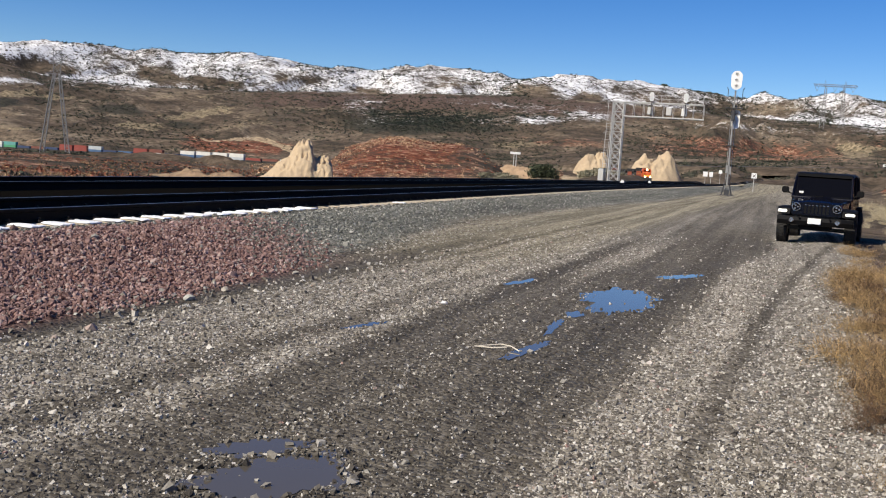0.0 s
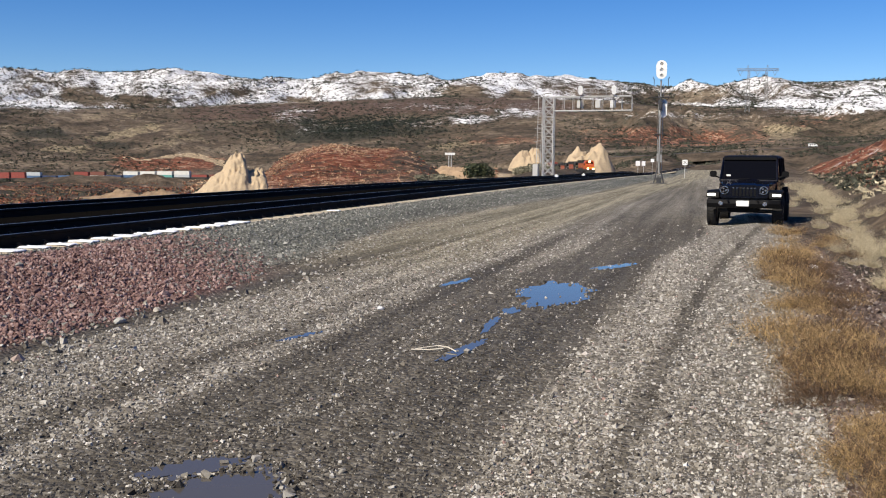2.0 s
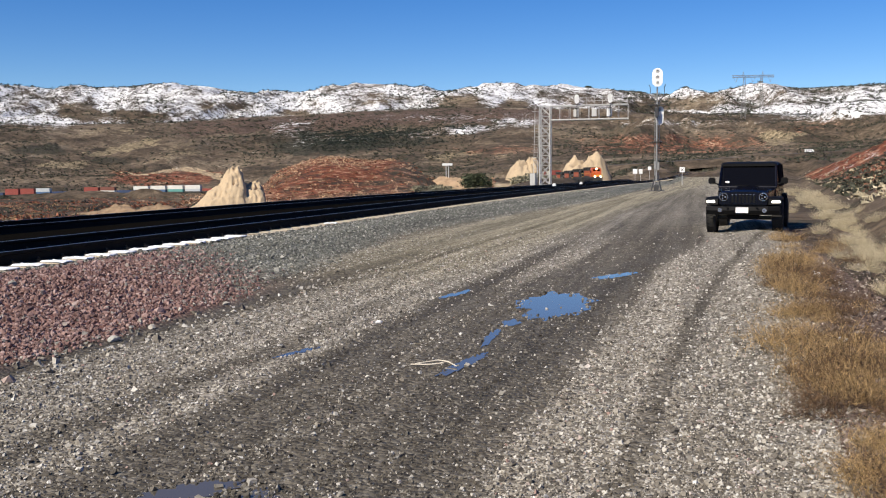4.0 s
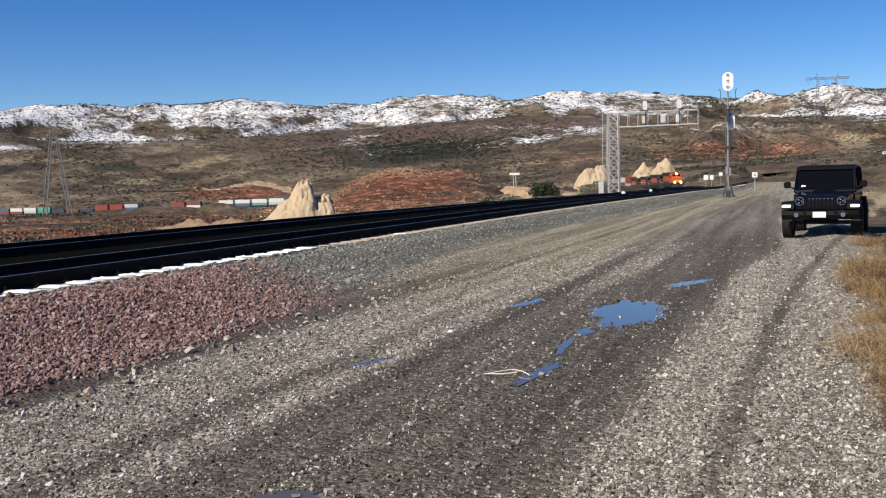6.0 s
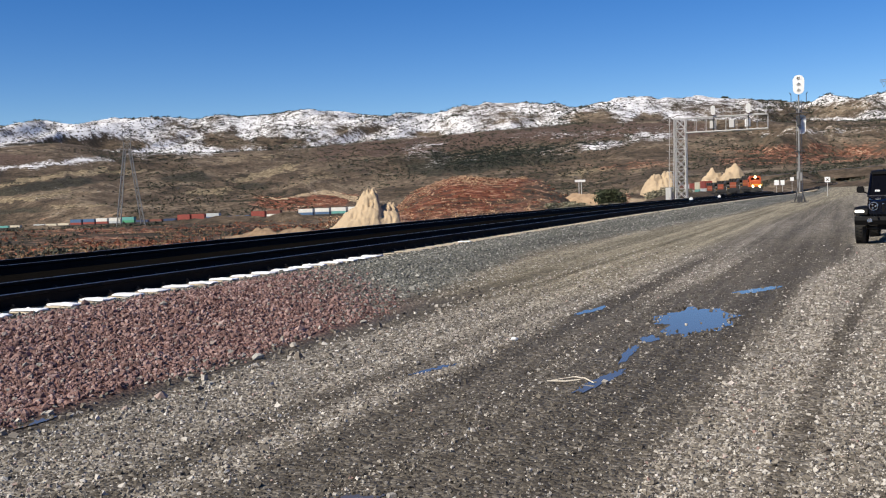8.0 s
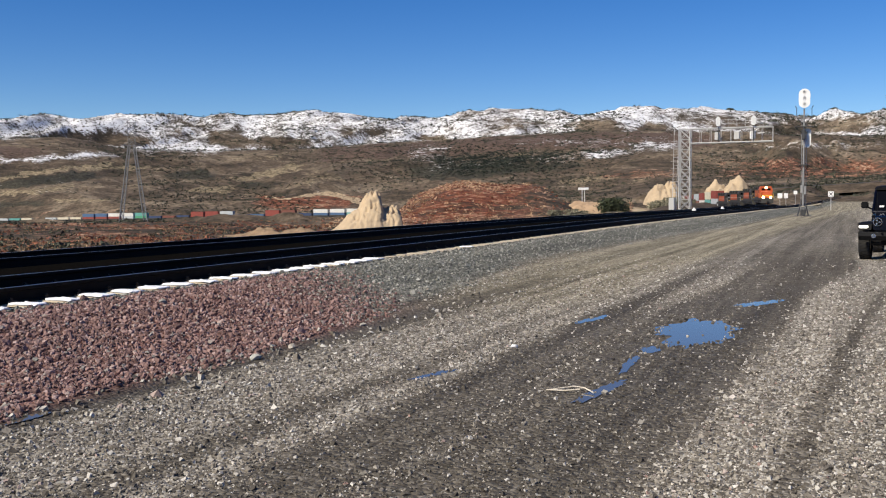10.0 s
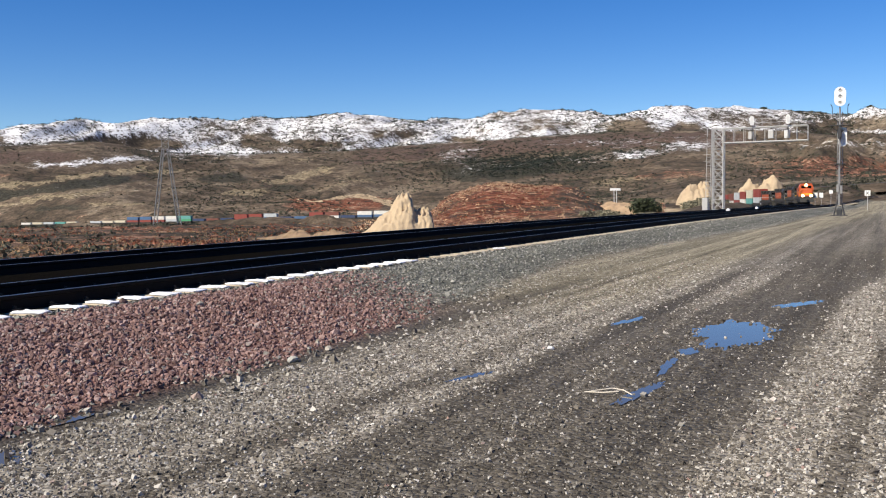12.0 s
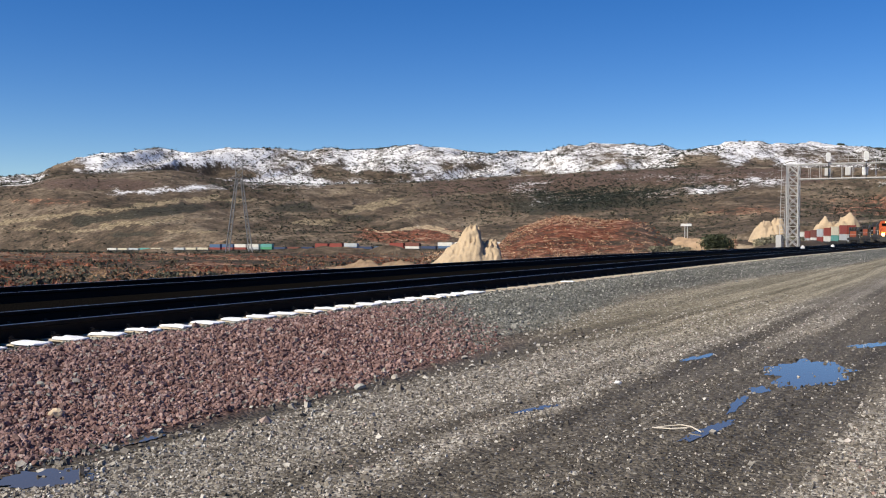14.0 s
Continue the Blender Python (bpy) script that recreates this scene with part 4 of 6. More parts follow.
def jeep():
    """Boxy off-road car; its front looks along -y, x to its own left."""
    car = holder("car", pose(0.93, 26.55, -0.01, 0, 0, -6.5), "black four-door off-road car parked on the gravel road", "car")
    bm = bmesh.new()   # tub: from cowl to tail
    rings = []
    for yy, w, z0, z1 in ((0.95, 0.74, 0.55, 1.16), (1.15, 0.77, 0.50, 1.19), (2.2, 0.79, 0.50, 1.20), (3.9, 0.79, 0.52, 1.20), (4.15, 0.76, 0.58, 1.18)):
        rings.append([(-w, yy, z0), (-w - 0.02, yy, (z0 + z1) / 2), (-w + 0.02, yy, z1), (w - 0.02, yy, z1), (w + 0.02, yy, (z0 + z1) / 2), (w, yy, z0)])
    loft(bm, rings)
    part("body", bm, JEEP, car)
    bm = bmesh.new()   # bonnet, tapering forwards, slightly domed
    rings = []
    for yy, w, z in ((-0.18, 0.56, 1.06), (-0.05, 0.60, 1.10), (0.5, 0.66, 1.14), (1.02, 0.72, 1.18)):
        rings.append([(-w, yy, z - 0.34), (-w, yy, z - 0.05), (-w + 0.05, yy, z), (-0.3, yy, z + 0.012), (-0.26, yy, z + 0.03), (0.26, yy, z + 0.03), (0.3, yy, z + 0.012), (w - 0.05, yy, z), (w, yy, z - 0.05), (w, yy, z - 0.34)])
    loft(bm, rings)
    part("hood", bm, JEEP, car)
    for s in (-1, 1):
        bm = bmesh.new()
        rod(bm, (s * 0.585, 0.16, 1.08), (s * 0.665, 0.16, 1.095), 0.02, 8)
        box(bm, s * 0.60 - 0.025, s * 0.60 + 0.025, 0.10, 0.22, 1.085, 1.115, 0.008)
        part("hood_latch", bm, TRIM, car)
    g = bmesh.new()   # grille panel with seven slots
    rings = []
    for yy, k in ((-0.19, 1.0), (-0.255, 0.97)):
        rings.append([(-0.60 * k, yy, 0.76), (-0.63 * k, yy, 0.92), (-0.58 * k, yy, 1.07), (0.58 * k, yy, 1.07), (0.63 * k, yy, 0.92), (0.60 * k, yy, 0.76)])
    loft(g, rings)
    grille = part("grille", g, JEEP, car)
    for i in range(7):
        bm = bmesh.new()
        x = (i - 3) * 0.088
        box(bm, x - 0.026, x + 0.026, -0.262, -0.25, 0.80, 1.02, 0.004)
        part("slot", bm, TRIM, grille)
        bm = bmesh.new()
        box(bm, x - 0.022, x + 0.022, -0.272, -0.262, 1.005, 1.02, 0.003)
        part("slot_trim", bm, CHROME, grille, "bright slot edge")
    for s in (-1, 1):
        bm = bmesh.new()
        rod(bm, (s * 0.485, -0.23, 0.955), (s * 0.485, -0.285, 0.955), 0.105, 28)
        lamp = part("headlight", bm, CHROME, car, "round headlight with bright rim")
        bm = bmesh.new()
        rod(bm, (s * 0.485, -0.28, 0.955), (s * 0.485, -0.295, 0.955), 0.088, 28)
        part("lens", bm, DARKGLASS, lamp)
        for k in range(3):
            bm = bmesh.new()
            rod(bm, (s * 0.485 + 0.045 * math.cos(2.1 * k), -0.29, 0.955 + 0.045 * math.sin(2.1 * k)), (s * 0.485 + 0.045 * math.cos(2.1 * k), -0.30, 0.955 + 0.045 * math.sin(2.1 * k)), 0.024, 10)
            part("reflector", bm, CHROME, lamp)
        bm = bmesh.new()   # flat-topped front wing
        rings = []
        for xx in (0.62, 0.78, 0.93):
            o = 0.02 if xx > 0.9 else 0
            rings.append([(s * xx, -0.33 + o, 0.76), (s * xx, -0.30 + o, 0.90 - o), (s * xx, -0.12, 0.955 - o), (s * xx, 0.72, 0.955 - o), (s * xx, 0.98, 0.60), (s * xx, 0.92, 0.60), (s * xx, 0.68, 0.90 - o), (s * xx, -0.10, 0.90 - o), (s * xx, -0.27 + o, 0.86 - o), (s * xx, -0.29 + o, 0.76)])
        loft(bm, rings)
        wing = part("fender", bm, TRIM, car)
        bm = bmesh.new()
        box(bm, min(s * 0.69, s * 0.91), max(s * 0.69, s * 0.91), -0.345, -0.315, 0.80, 0.87, 0.015)
        part("running_light", bm, DRL, wing, "lit white running light")
        bm = bmesh.new()   # rear wing
        rings = []
        for xx in (0.70, 0.90):
            rings.append([(s * xx, 2.75, 0.60), (s * xx, 2.95, 0.98), (s * xx, 3.75, 0.98), (s * xx, 3.98, 0.62), (s * xx, 3.90, 0.62), (s * xx, 3.70, 0.93), (s * xx, 3.0, 0.93), (s * xx, 2.83, 0.60)])
        loft(bm, rings)
        part("rear_fender", bm, TRIM, car)
    bm = bmesh.new()   # bumper
    rings = []
    for xx in (-0.90, -0.62, -0.5, 0.5, 0.62, 0.90):
        k = 0.10 if abs(xx) > 0.7 else 0.0
        rings.append([(xx, -0.56 + k, 0.52), (xx, -0.60 + k, 0.62), (xx, -0.58 + k, 0.71), (xx, -0.34, 0.72), (xx, -0.34, 0.50)])
    loft(bm, rings)
    bum = part("bumper", bm, TRIM, car, "black plastic bumper")
    for s in (-1, 1):
        bm = bmesh.new()
        rod(bm, (s * 0.54, -0.585, 0.625), (s * 0.54, -0.615, 0.625), 0.055, 18)
        part("fog_light", bm, CHROME, bum)
        bm = bmesh.new()
        box(bm, s * 0.36 - 0.02, s * 0.36 + 0.02, -0.66, -0.58, 0.68, 0.72, 0.01)
        part("tow_hook", bm, TRIM, bum)
    bm = bmesh.new()
    box(bm, -0.155, 0.155, -0.625, -0.605, 0.555, 0.70, 0.006)
    part("plate", bm, WHITE, bum, "white number plate")
    bm = bmesh.new()
    box(bm, -0.40, 0.40, -0.32, 0.1, 0.40, 0.53, 0.03)
    part("skid_plate", bm, TRIM, car)
    for yy in (0.35, 3.35):
        bm = bmesh.new()
        rod(bm, (-0.7, yy, 0.40), (0.7, yy, 0.40), 0.05, 10)
        part("axle", bm, DARKSTEEL, car)
    bm = bmesh.new()   # cabin frame: raked windscreen surround, pillars, roof
    rings = []
    for yy, zz, w in ((1.0, 1.17, 0.735), (1.36, 1.76, 0.685)):
        rings.append([(-w, yy, zz), (w, yy, zz), (w, yy + 0.05, zz + 0.01), (-w, yy + 0.05, zz + 0.01)])
    for a, b, t in (((-0.735, 1.0, 1.17), (-0.69, 1.36, 1.78), 0.03), ((0.735, 1.0, 1.17), (0.69, 1.36, 1.78), 0.03), ((-0.735, 1.0, 1.18), (0.735, 1.0, 1.18), 0.035), ((-0.69, 1.36, 1.78), (0.69, 1.36, 1.78), 0.035)):
        rod(bm, a, b, t, 8)
    part("windscreen_frame", bm, JEEP, car)
    bm = bmesh.new()
    vs = [bm.verts.new(p) for p in ((-0.70, 1.03, 1.20), (0.70, 1.03, 1.20), (0.665, 1.36, 1.76), (-0.665, 1.36, 1.76))]
    vb = [bm.verts.new(v.co + Vector((0, 0.012, -0.005))) for v in vs]
    bm.faces.new(vs)
    bm.faces.new(list(reversed(vb)))
    for i in range(4):
        bm.faces.new((vs[i], vb[i], vb[(i + 1) % 4], vs[(i + 1) % 4]))
    ws = part("windscreen", bm, DARKGLASS, car, "dark glass windscreen")
    bm = bmesh.new()
    box(bm, -0.58, -0.47, 1.055, 1.062, 1.295, 1.345)
    part("sticker", bm, WHITE, ws, "small white paper")
    for s in (-0.42, 0.22):
        bm = bmesh.new()
        rod(bm, (s, 1.0, 1.215), (s + 0.45, 1.035, 1.235), 0.012, 6)
        part("wiper", bm, TRIM, ws)
    bm = bmesh.new()
    rings = []
    for yy, w, z in ((1.30, 0.68, 1.81), (1.42, 0.70, 1.845), (2.4, 0.71, 1.87), (3.9, 0.70, 1.85), (4.08, 0.68, 1.81)):
        rings.append([(-w - 0.02, yy, z - 0.07), (-w, yy, z - 0.015), (-w + 0.06, yy, z), (w - 0.06, yy, z), (w, yy, z - 0.015), (w + 0.02, yy, z - 0.07)])
    loft(bm, rings)
    part("roof", bm, TRIM, car, "black hard top")
    for s in (-1, 1):
        for y0, y1 in ((1.42, 2.15), (2.22, 2.95), (3.02, 4.0)):
            bm = bmesh.new()
            p = [(s * 0.765, y0 - (0.25 if y0 < 1.5 else 0), 1.20), (s * 0.765, y1, 1.20), (s * 0.705, y1, 1.78), (s * 0.705, y0, 1.78)]
            vs = [bm.verts.new(q) for q in p]
            vb = [bm.verts.new(Vector(q) - Vector((s * 0.02, 0, 0))) for q in p]
            bm.faces.new(vs)
            bm.faces.new(list(reversed(vb)))
            for i in range(4):
                bm.faces.new((vs[i], vb[i], vb[(i + 1) % 4], vs[(i + 1) % 4]))
            bmesh.ops.recalc_face_normals(bm, faces=bm.faces)
            part("side_window", bm, DARKGLASS, car)
        for yy in (2.18, 2.98, 4.04):
            bm = bmesh.new()
            rod(bm, (s * 0.765, yy, 1.19), (s * 0.70, yy, 1.80), 0.04, 8)
            part("pillar", bm, TRIM, car)
        bm = bmesh.new()   # mirror
        rod(bm, (s * 0.74, 1.12, 1.24), (s * 0.86, 1.10, 1.30), 0.02, 8)
        box(bm, s * 0.93 - 0.09, s * 0.93 + 0.09, 1.03, 1.13, 1.27, 1.44, 0.025)
        part("mirror", bm, TRIM, car)
        for yy in (1.25, 2.22):
            bm = bmesh.new()
            box(bm, s * 0.80 - 0.012, s * 0.80 + 0.012, yy + 0.6, yy + 0.78, 1.06, 1.10, 0.008)
            part("door_handle", bm, TRIM, car)
        for yy in (0.35, 3.36):
            wheel_parts(car, s * 0.815, yy)
    bm = bmesh.new()
    box(bm, -0.70, 0.70, 4.12, 4.2, 0.6, 1.75, 0.03)
    part("tailgate", bm, JEEP, car)
    bm = bmesh.new()
    rod(bm, (-0.72, 1.20, 1.30), (-0.72, 1.22, 1.33), 0.006, 5)
    rod(bm, (-0.60, 0.85, 1.13), (-0.63, 0.95, 1.75), 0.004, 5)
    part("aerial", bm, TRIM, car)


jeep()


# ---- signals ----
def signal_head(parent, x, y, z, count, material=WHITE, h=1.5, w=0.66):
    """A back plate with hooded lamps, facing -y."""
    bm = bmesh.new()
    n = 20
    pts = []
    for i in range(n):
        a = 2 * math.pi * i / n
        pts.append((x + math.cos(a) * w / 2, z + h / 2 + math.copysign(h / 2 - w / 2, math.sin(a)) + math.sin(a) * w / 2))
    loft(bm, [[(px, y, pz) for px, pz in pts], [(px, y + 0.05, pz) for px, pz in pts]])
    head = part("signal_head", bm, material, parent, "white signal head with back plate")
    for i in range(count):
        zz = z + h * (i + 0.6) / (count + 0.2)
        bm = bmesh.new()
        rod(bm, (x, y - 0.02, zz), (x, y - 0.05, zz), 0.085, 14)
        part("lens", bm, GALV if count > 2 else WHITE, head)
        bm = bmesh.new()
        for k in range(7):
            a0, a1 = math.pi * (k / 7) , math.pi * ((k + 1) / 7)
            p = [(x + math.cos(a) * 0.15, yy, zz + math.sin(a) * 0.15) for yy in (y, y - 0.13) for a in (a0, a1)]
            vs = [bm.verts.new(q) for q in (p[0], p[1], p[3], p[2])]
            bm.faces.new(vs)
        bmesh.ops.solidify(bm, geom=bm.faces[:], thickness=0.02)
        part("hood", bm, material, head)
    return head


def mast():
    gz = ground_at(-4.5, 91.1)
    top = holder("signal_mast", pose(-4.5, 91.1, gz), "tall steel railway signal mast with white head", "railway signal")
    H = 9.3
    bm = bmesh.new()
    rod(bm, (0, 0, 0.9), (0, 0, H), 0.09, 12, 0.07)
    part("pole", bm, MASTGREY, top)
    bm = bmesh.new()
    for sx, sy in ((-1, -1), (1, -1), (-1, 1), (1, 1)):
        rod(bm, (sx * 0.45, sy * 0.40, 0), (sx * 0.13, sy * 0.12, 1.4), 0.045, 6)
    box(bm, -0.72, 0.72, -0.6, 0.6, -0.12, 0.06, 0.02)
    part("base", bm, DARKSTEEL, top)
    bm = bmesh.new()
    box(bm, -0.20, 0.20, -0.2, 0.2, 0.05, 0.55, 0.02)
    part("junction_box", bm, DARKSTEEL, top)
    bm = bmesh.new()   # ladder behind
    for s in (-0.2, 0.2):
        rod(bm, (s, 0.5, 0.2), (s, 0.35, H - 0.4), 0.025, 5)
    for i in range(28):
        rod(bm, (-0.2, 0.5 - i * 0.005, 0.4 + i * 0.31), (0.2, 0.5 - i * 0.005, 0.4 + i * 0.31), 0.014, 5)
    part("ladder", bm, MASTGREY, top)
    for z, w in ((7.75, 0.75), (4.45, 0.42)):
        bm = bmesh.new()
        box(bm, -w, w, -0.25, 0.6, z - 0.03, z + 0.03)
        rod(bm, (-w, 0.55, z), (0, 0.1, z - 0.7), 0.03, 5)
        rod(bm, (w, 0.55, z), (0, 0.1, z - 0.7), 0.03, 5)
        part("platform", bm, DARKSTEEL, top)
    bm = bmesh.new()   # railing round the upper head
    for s in (-1, 1):
        rod(bm, (s * 0.28, 0.1, 8.2), (s * 0.62, 0.1, 8.6), 0.03, 6)
        rod(bm, (s * 0.62, 0.1, 8.6), (s * 0.62, 0.1, 9.35), 0.03, 6)
        rod(bm, (s * 0.62, 0.1, 9.35), (s * 0.74, 0.1, 9.55), 0.03, 6)
        rod(bm, (s * 0.10, 0.1, 7.9), (s * 0.28, 0.1, 8.2), 0.03, 6)
    part("railing", bm, DARKSTEEL, top)
    signal_head(top, 0.02, -0.25, 9.35, 3, WHITE, 1.65, 0.95)
    signal_head(top, 0.22, 0.28, 5.95, 2, WHITE, 1.7, 0.7)
    bm = bmesh.new()
    box(bm, -0.15, 0.13, -0.3, 0.15, 6.6, 7.5, 0.04)
    part("relay_case", bm, DARKSTEEL, top)
    bm = bmesh.new()
    box(bm, -0.22, 0.0, -0.2, 0.1, 2.0, 2.7, 0.02)
    box(bm, 0.05, 0.25, -0.2, 0.1, 1.9, 2.6, 0.02)
    part("meter_box", bm, MASTGREY, top)


mast()


def truss(bm, corners, steps, r, rb):
    """Legs along four corner lines, with cross braces on each side."""
    lines = [(Vector(a), Vector(b)) for a, b in corners]
    for a, b in lines:
        rod(bm, a, b, r, 6)
    for k in range(4):
        (a0, b0), (a1, b1) = lines[k], lines[(k + 1) % 4]
        for i in range(steps):
            f, g = i / steps, (i + 1) / steps
            p, q, s, t = a0.lerp(b0, f), a1.lerp(b1, f), a0.lerp(b0, g), a1.lerp(b1, g)
            rod(bm, p, t, rb, 4)
            rod(bm, q, s, rb, 4)
            rod(bm, s, t, rb, 4)
    return bm


def gantry():
    x0, x1, y0 = -20.0, -18.75, 120.2
    gz = ground_at(-19.4, 120.2)
    top = holder("signal_bridge", pose(0, 0, 0), "grey lattice cantilever signal bridge over the tracks", "signal bridge")
    bm = bmesh.new()
    truss(bm, [((x, y, gz), (x, y, 9.55)) for x, y in ((x0, y0), (x1, y0), (x1, y0 + 1.2), (x0, y0 + 1.2))], 9, 0.075, 0.04)
    part("tower", bm, GALV, top)
    bm = bmesh.new()
    for x in (x0, x1):
        for y in (y0, y0 + 1.2):
            box(bm, x - 0.35, x + 0.35, y - 0.35, y + 0.35, gz - 0.3, gz + 0.15, 0.03)
    part("footing", bm, CONCRETE, top)
    bm = bmesh.new()
    for y in (y0, y0 + 1.2):
        rod(bm, (x1, y, 9.55), (-9.35, y, 9.58), 0.07, 6)
        rod(bm, (x1, y, 7.85), (-9.35, y, 7.88), 0.085, 6)
        n = 8
        for i in range(n + 1):
            x = x1 + (-9.35 - x1) * i / n
            rod(bm, (x, y, 7.85), (x, y, 9.55), 0.025, 4)
    for i in range(9):
        x = x1 + (-9.35 - x1) * i / 8
        rod(bm, (x, y0, 7.87), (x, y0 + 1.2, 7.87), 0.03, 4)
        rod(bm, (x, y0, 9.56), (x, y0 + 1.2, 9.56), 0.03, 4)
    part("beam", bm, GALV, top)
    bm = bmesh.new()
    for z in (10.05, 10.5):
        rod(bm, (-15.3, y0 - 0.1, z), (-9.4, y0 - 0.1, z), 0.025, 4)
    for i in range(7):
        rod(bm, (-15.3 + i * 0.98, y0 - 0.1, 9.55), (-15.3 + i * 0.98, y0 - 0.1, 10.5), 0.022, 4)
    part("handrail", bm, GALV, top)
    bm = bmesh.new()
    for s in (-0.25, 0.25):
        rod(bm, (x0 - 0.55 + s, y0 - 0.1, gz), (x0 - 0.3 + s, y0 - 0.1, 9.6), 0.03, 5)
    for i in range(30):
        f = i / 30
        rod(bm, (x0 - 0.8 + 0.25 * f, y0 - 0.1, gz + 9.7 * f), (x0 - 0.3 + 0.25 * f, y0 - 0.1, gz + 9.7 * f), 0.016, 4)
    for i in range(9):
        z = 2.5 + i * 0.8
        rod(bm, (x0 - 0.9, y0 - 0.5, z), (x0 - 0.05, y0 - 0.5, z), 0.016, 4)
    part("ladder", bm, GALV, top)
    for x in (-15.45, -11.45):
        signal_head(top, x, y0 - 0.3, 9.75, 2, WHITE, 1.1, 0.52)
        bm = bmesh.new()
        rod(bm, (x, y0, 7.9), (x, y0, 9.9), 0.06, 6)
        part("bracket", bm, DARKSTEEL, top)
    for x in (-15.6, -13.4, -11.6):
        bm = bmesh.new()
        box(bm, x - 0.3, x + 0.3, y0 + 0.2, y0 + 0.7, 8.2, 9.1, 0.03)
        part("relay_box", bm, WHITE if x > -12 else GALV, top)
    bm = bmesh.new()
    box(bm, -21.1, -20.45, y0 - 0.6, y0 + 0.4, gz - 0.1, gz + 2.6, 0.04)
    tagged(link("signal_cabinet", bm, GALV), "pale grey signal cabinet at the foot of the signal bridge", "cabinet")


gantry()


def post_sign(x, y, h, w, hh, label, material=WHITE, mark=False):
    gz = ground_at(x, y)
    top = holder("sign", pose(x, y, gz), label, "sign")
    bm = bmesh.new()
    rod(bm, (0, 0, -0.1), (0, 0, h), 0.045, 8)
    part("post", bm, GALV, top)
    bm = bmesh.new()
    box(bm, -w / 2, w / 2, -0.07, -0.045, h - hh, h, 0.01)
    board = part("board", bm, material, top)
    if not mark:
        return
    bm = bmesh.new()
    for i in (-1, 1):
        rod(bm, (-w * 0.28, -0.075, h - hh * (0.5 + 0.28 * i)), (w * 0.28, -0.075, h - hh * (0.5 - 0.28 * i)), 0.05 * w, 4)
    part("mark", bm, DARKSTEEL, board)


post_sign(-3.7, 150.0, 2.7, 0.75, 0.75, "white square sign with dark mark on a post", mark=True)
post_sign(-17.6, 250.0, 3.0, 1.1, 1.2, "white square board on a post between the tracks")
post_sign(-16.3, 251.0, 3.0, 0.9, 1.2, "white board on a post next to another")
post_sign(-16.9, 300.0, 4.6, 1.0, 1.0, "white square sign on a tall post by the far curve")
for x, y in ((-11.95, 79.0), (-11.9, 96.0)):
    bm = bmesh.new()
    box(bm, -0.15, 0.15, -0.12, 0.12, 0, 0.17, 0.03)
    box(bm, -0.08, 0.08, -0.09, 0.09, 0.17, 0.24, 0.02)
    tagged(link("track_box", bm, WHITE, at=pose(x, y, ground_at(x, y) + 0.2)), "small white track-side box between the rails", "box")


# ---- pylons ----
def pylon_left():
    cx, cy = -452.0, 531.0
    gz = ground_at(cx, cy)
    top = holder("pylon", pose(cx, cy, gz - 1, 0, 0, 40), "dark steel lattice pylon on the hillside", "pylon")
    H = 54 - gz
    waist = H * 0.78
    bm = bmesh.new()
    for s in (-1, 1):
        truss(bm, [((s * 8.3 - 1.3, -1.3, 0), (s * 1.6 - 0.7, -0.7, waist)), ((s * 8.3 + 1.3, -1.3, 0), (s * 1.6 + 0.7, -0.7, waist)), ((s * 8.3 + 1.3, 1.3, 0), (s * 1.6 + 0.7, 0.7, waist)), ((s * 8.3 - 1.3, 1.3, 0), (s * 1.6 - 0.7, 0.7, waist))], 10, 0.32, 0.16)
    part("leg_frame", bm, PYLON, top)
    bm = bmesh.new()
    truss(bm, [((-2.2, -0.8, waist), (-2.6, -0.6, H)), ((2.2, -0.8, waist), (2.6, -0.6, H)), ((2.2, 0.8, waist), (2.6, 0.6, H)), ((-2.2, 0.8, waist), (-2.6, 0.6, H))], 4, 0.22, 0.13)
    part("head_frame", bm, PYLON, top)
    for z, w in ((waist, 6), (waist * 1.12, 5), (H, 3.2)):
        bm = bmesh.new()
        rod(bm, (-w, 0, z), (w, 0, z), 0.25, 5)
        rod(bm, (-w, 0, z), (0, 0, z + 3), 0.15, 5)
        rod(bm, (w, 0, z), (0, 0, z + 3), 0.15, 5)
        part("cross_arm", bm, PYLON, top)


def pylon_right():
    cx, cy = 60.0, 1492.0
    gz = ground_at(cx, cy)
    top = holder("pylon", pose(cx, cy, gz - 2, 0, 0, 8), "dark steel portal pylon on the snowy ridge", "pylon")
    H = 134 - gz + 2
    for s in (-1, 1):
        bm = bmesh.new()
        truss(bm, [((s * 13 + a, b, 0), (s * 12 + a * 0.4, b * 0.4, H)) for a, b in ((-3, -3), (3, -3), (3, 3), (-3, 3))], 9, 0.16, 0.08)
        rod(bm, (s * 12, 0, H), (s * 13.5, 0, H + 8), 0.25, 5)
        rod(bm, (s * 16, 0, H), (s * 13.5, 0, H + 8), 0.2, 5)
        part("leg_frame", bm, PYLON, top)
    bm = bmesh.new()
    truss(bm, [((-29, a, H + b), (29, a, H + b)) for a, b in ((-1.2, 0), (1.2, 0), (1.0, 3.0), (-1.0, 3.0))], 14, 0.2, 0.11)
    part("cross_arm", bm, PYLON, top)
    for s in (-24, 0, 24):
        bm = bmesh.new()
        rod(bm, (s - 3, 0, H), (s, 0, H - 7), 0.2, 4)
        rod(bm, (s + 3, 0, H), (s, 0, H - 7), 0.2, 4)
        part("insulator", bm, PYLON, top)


pylon_left()
pylon_right()


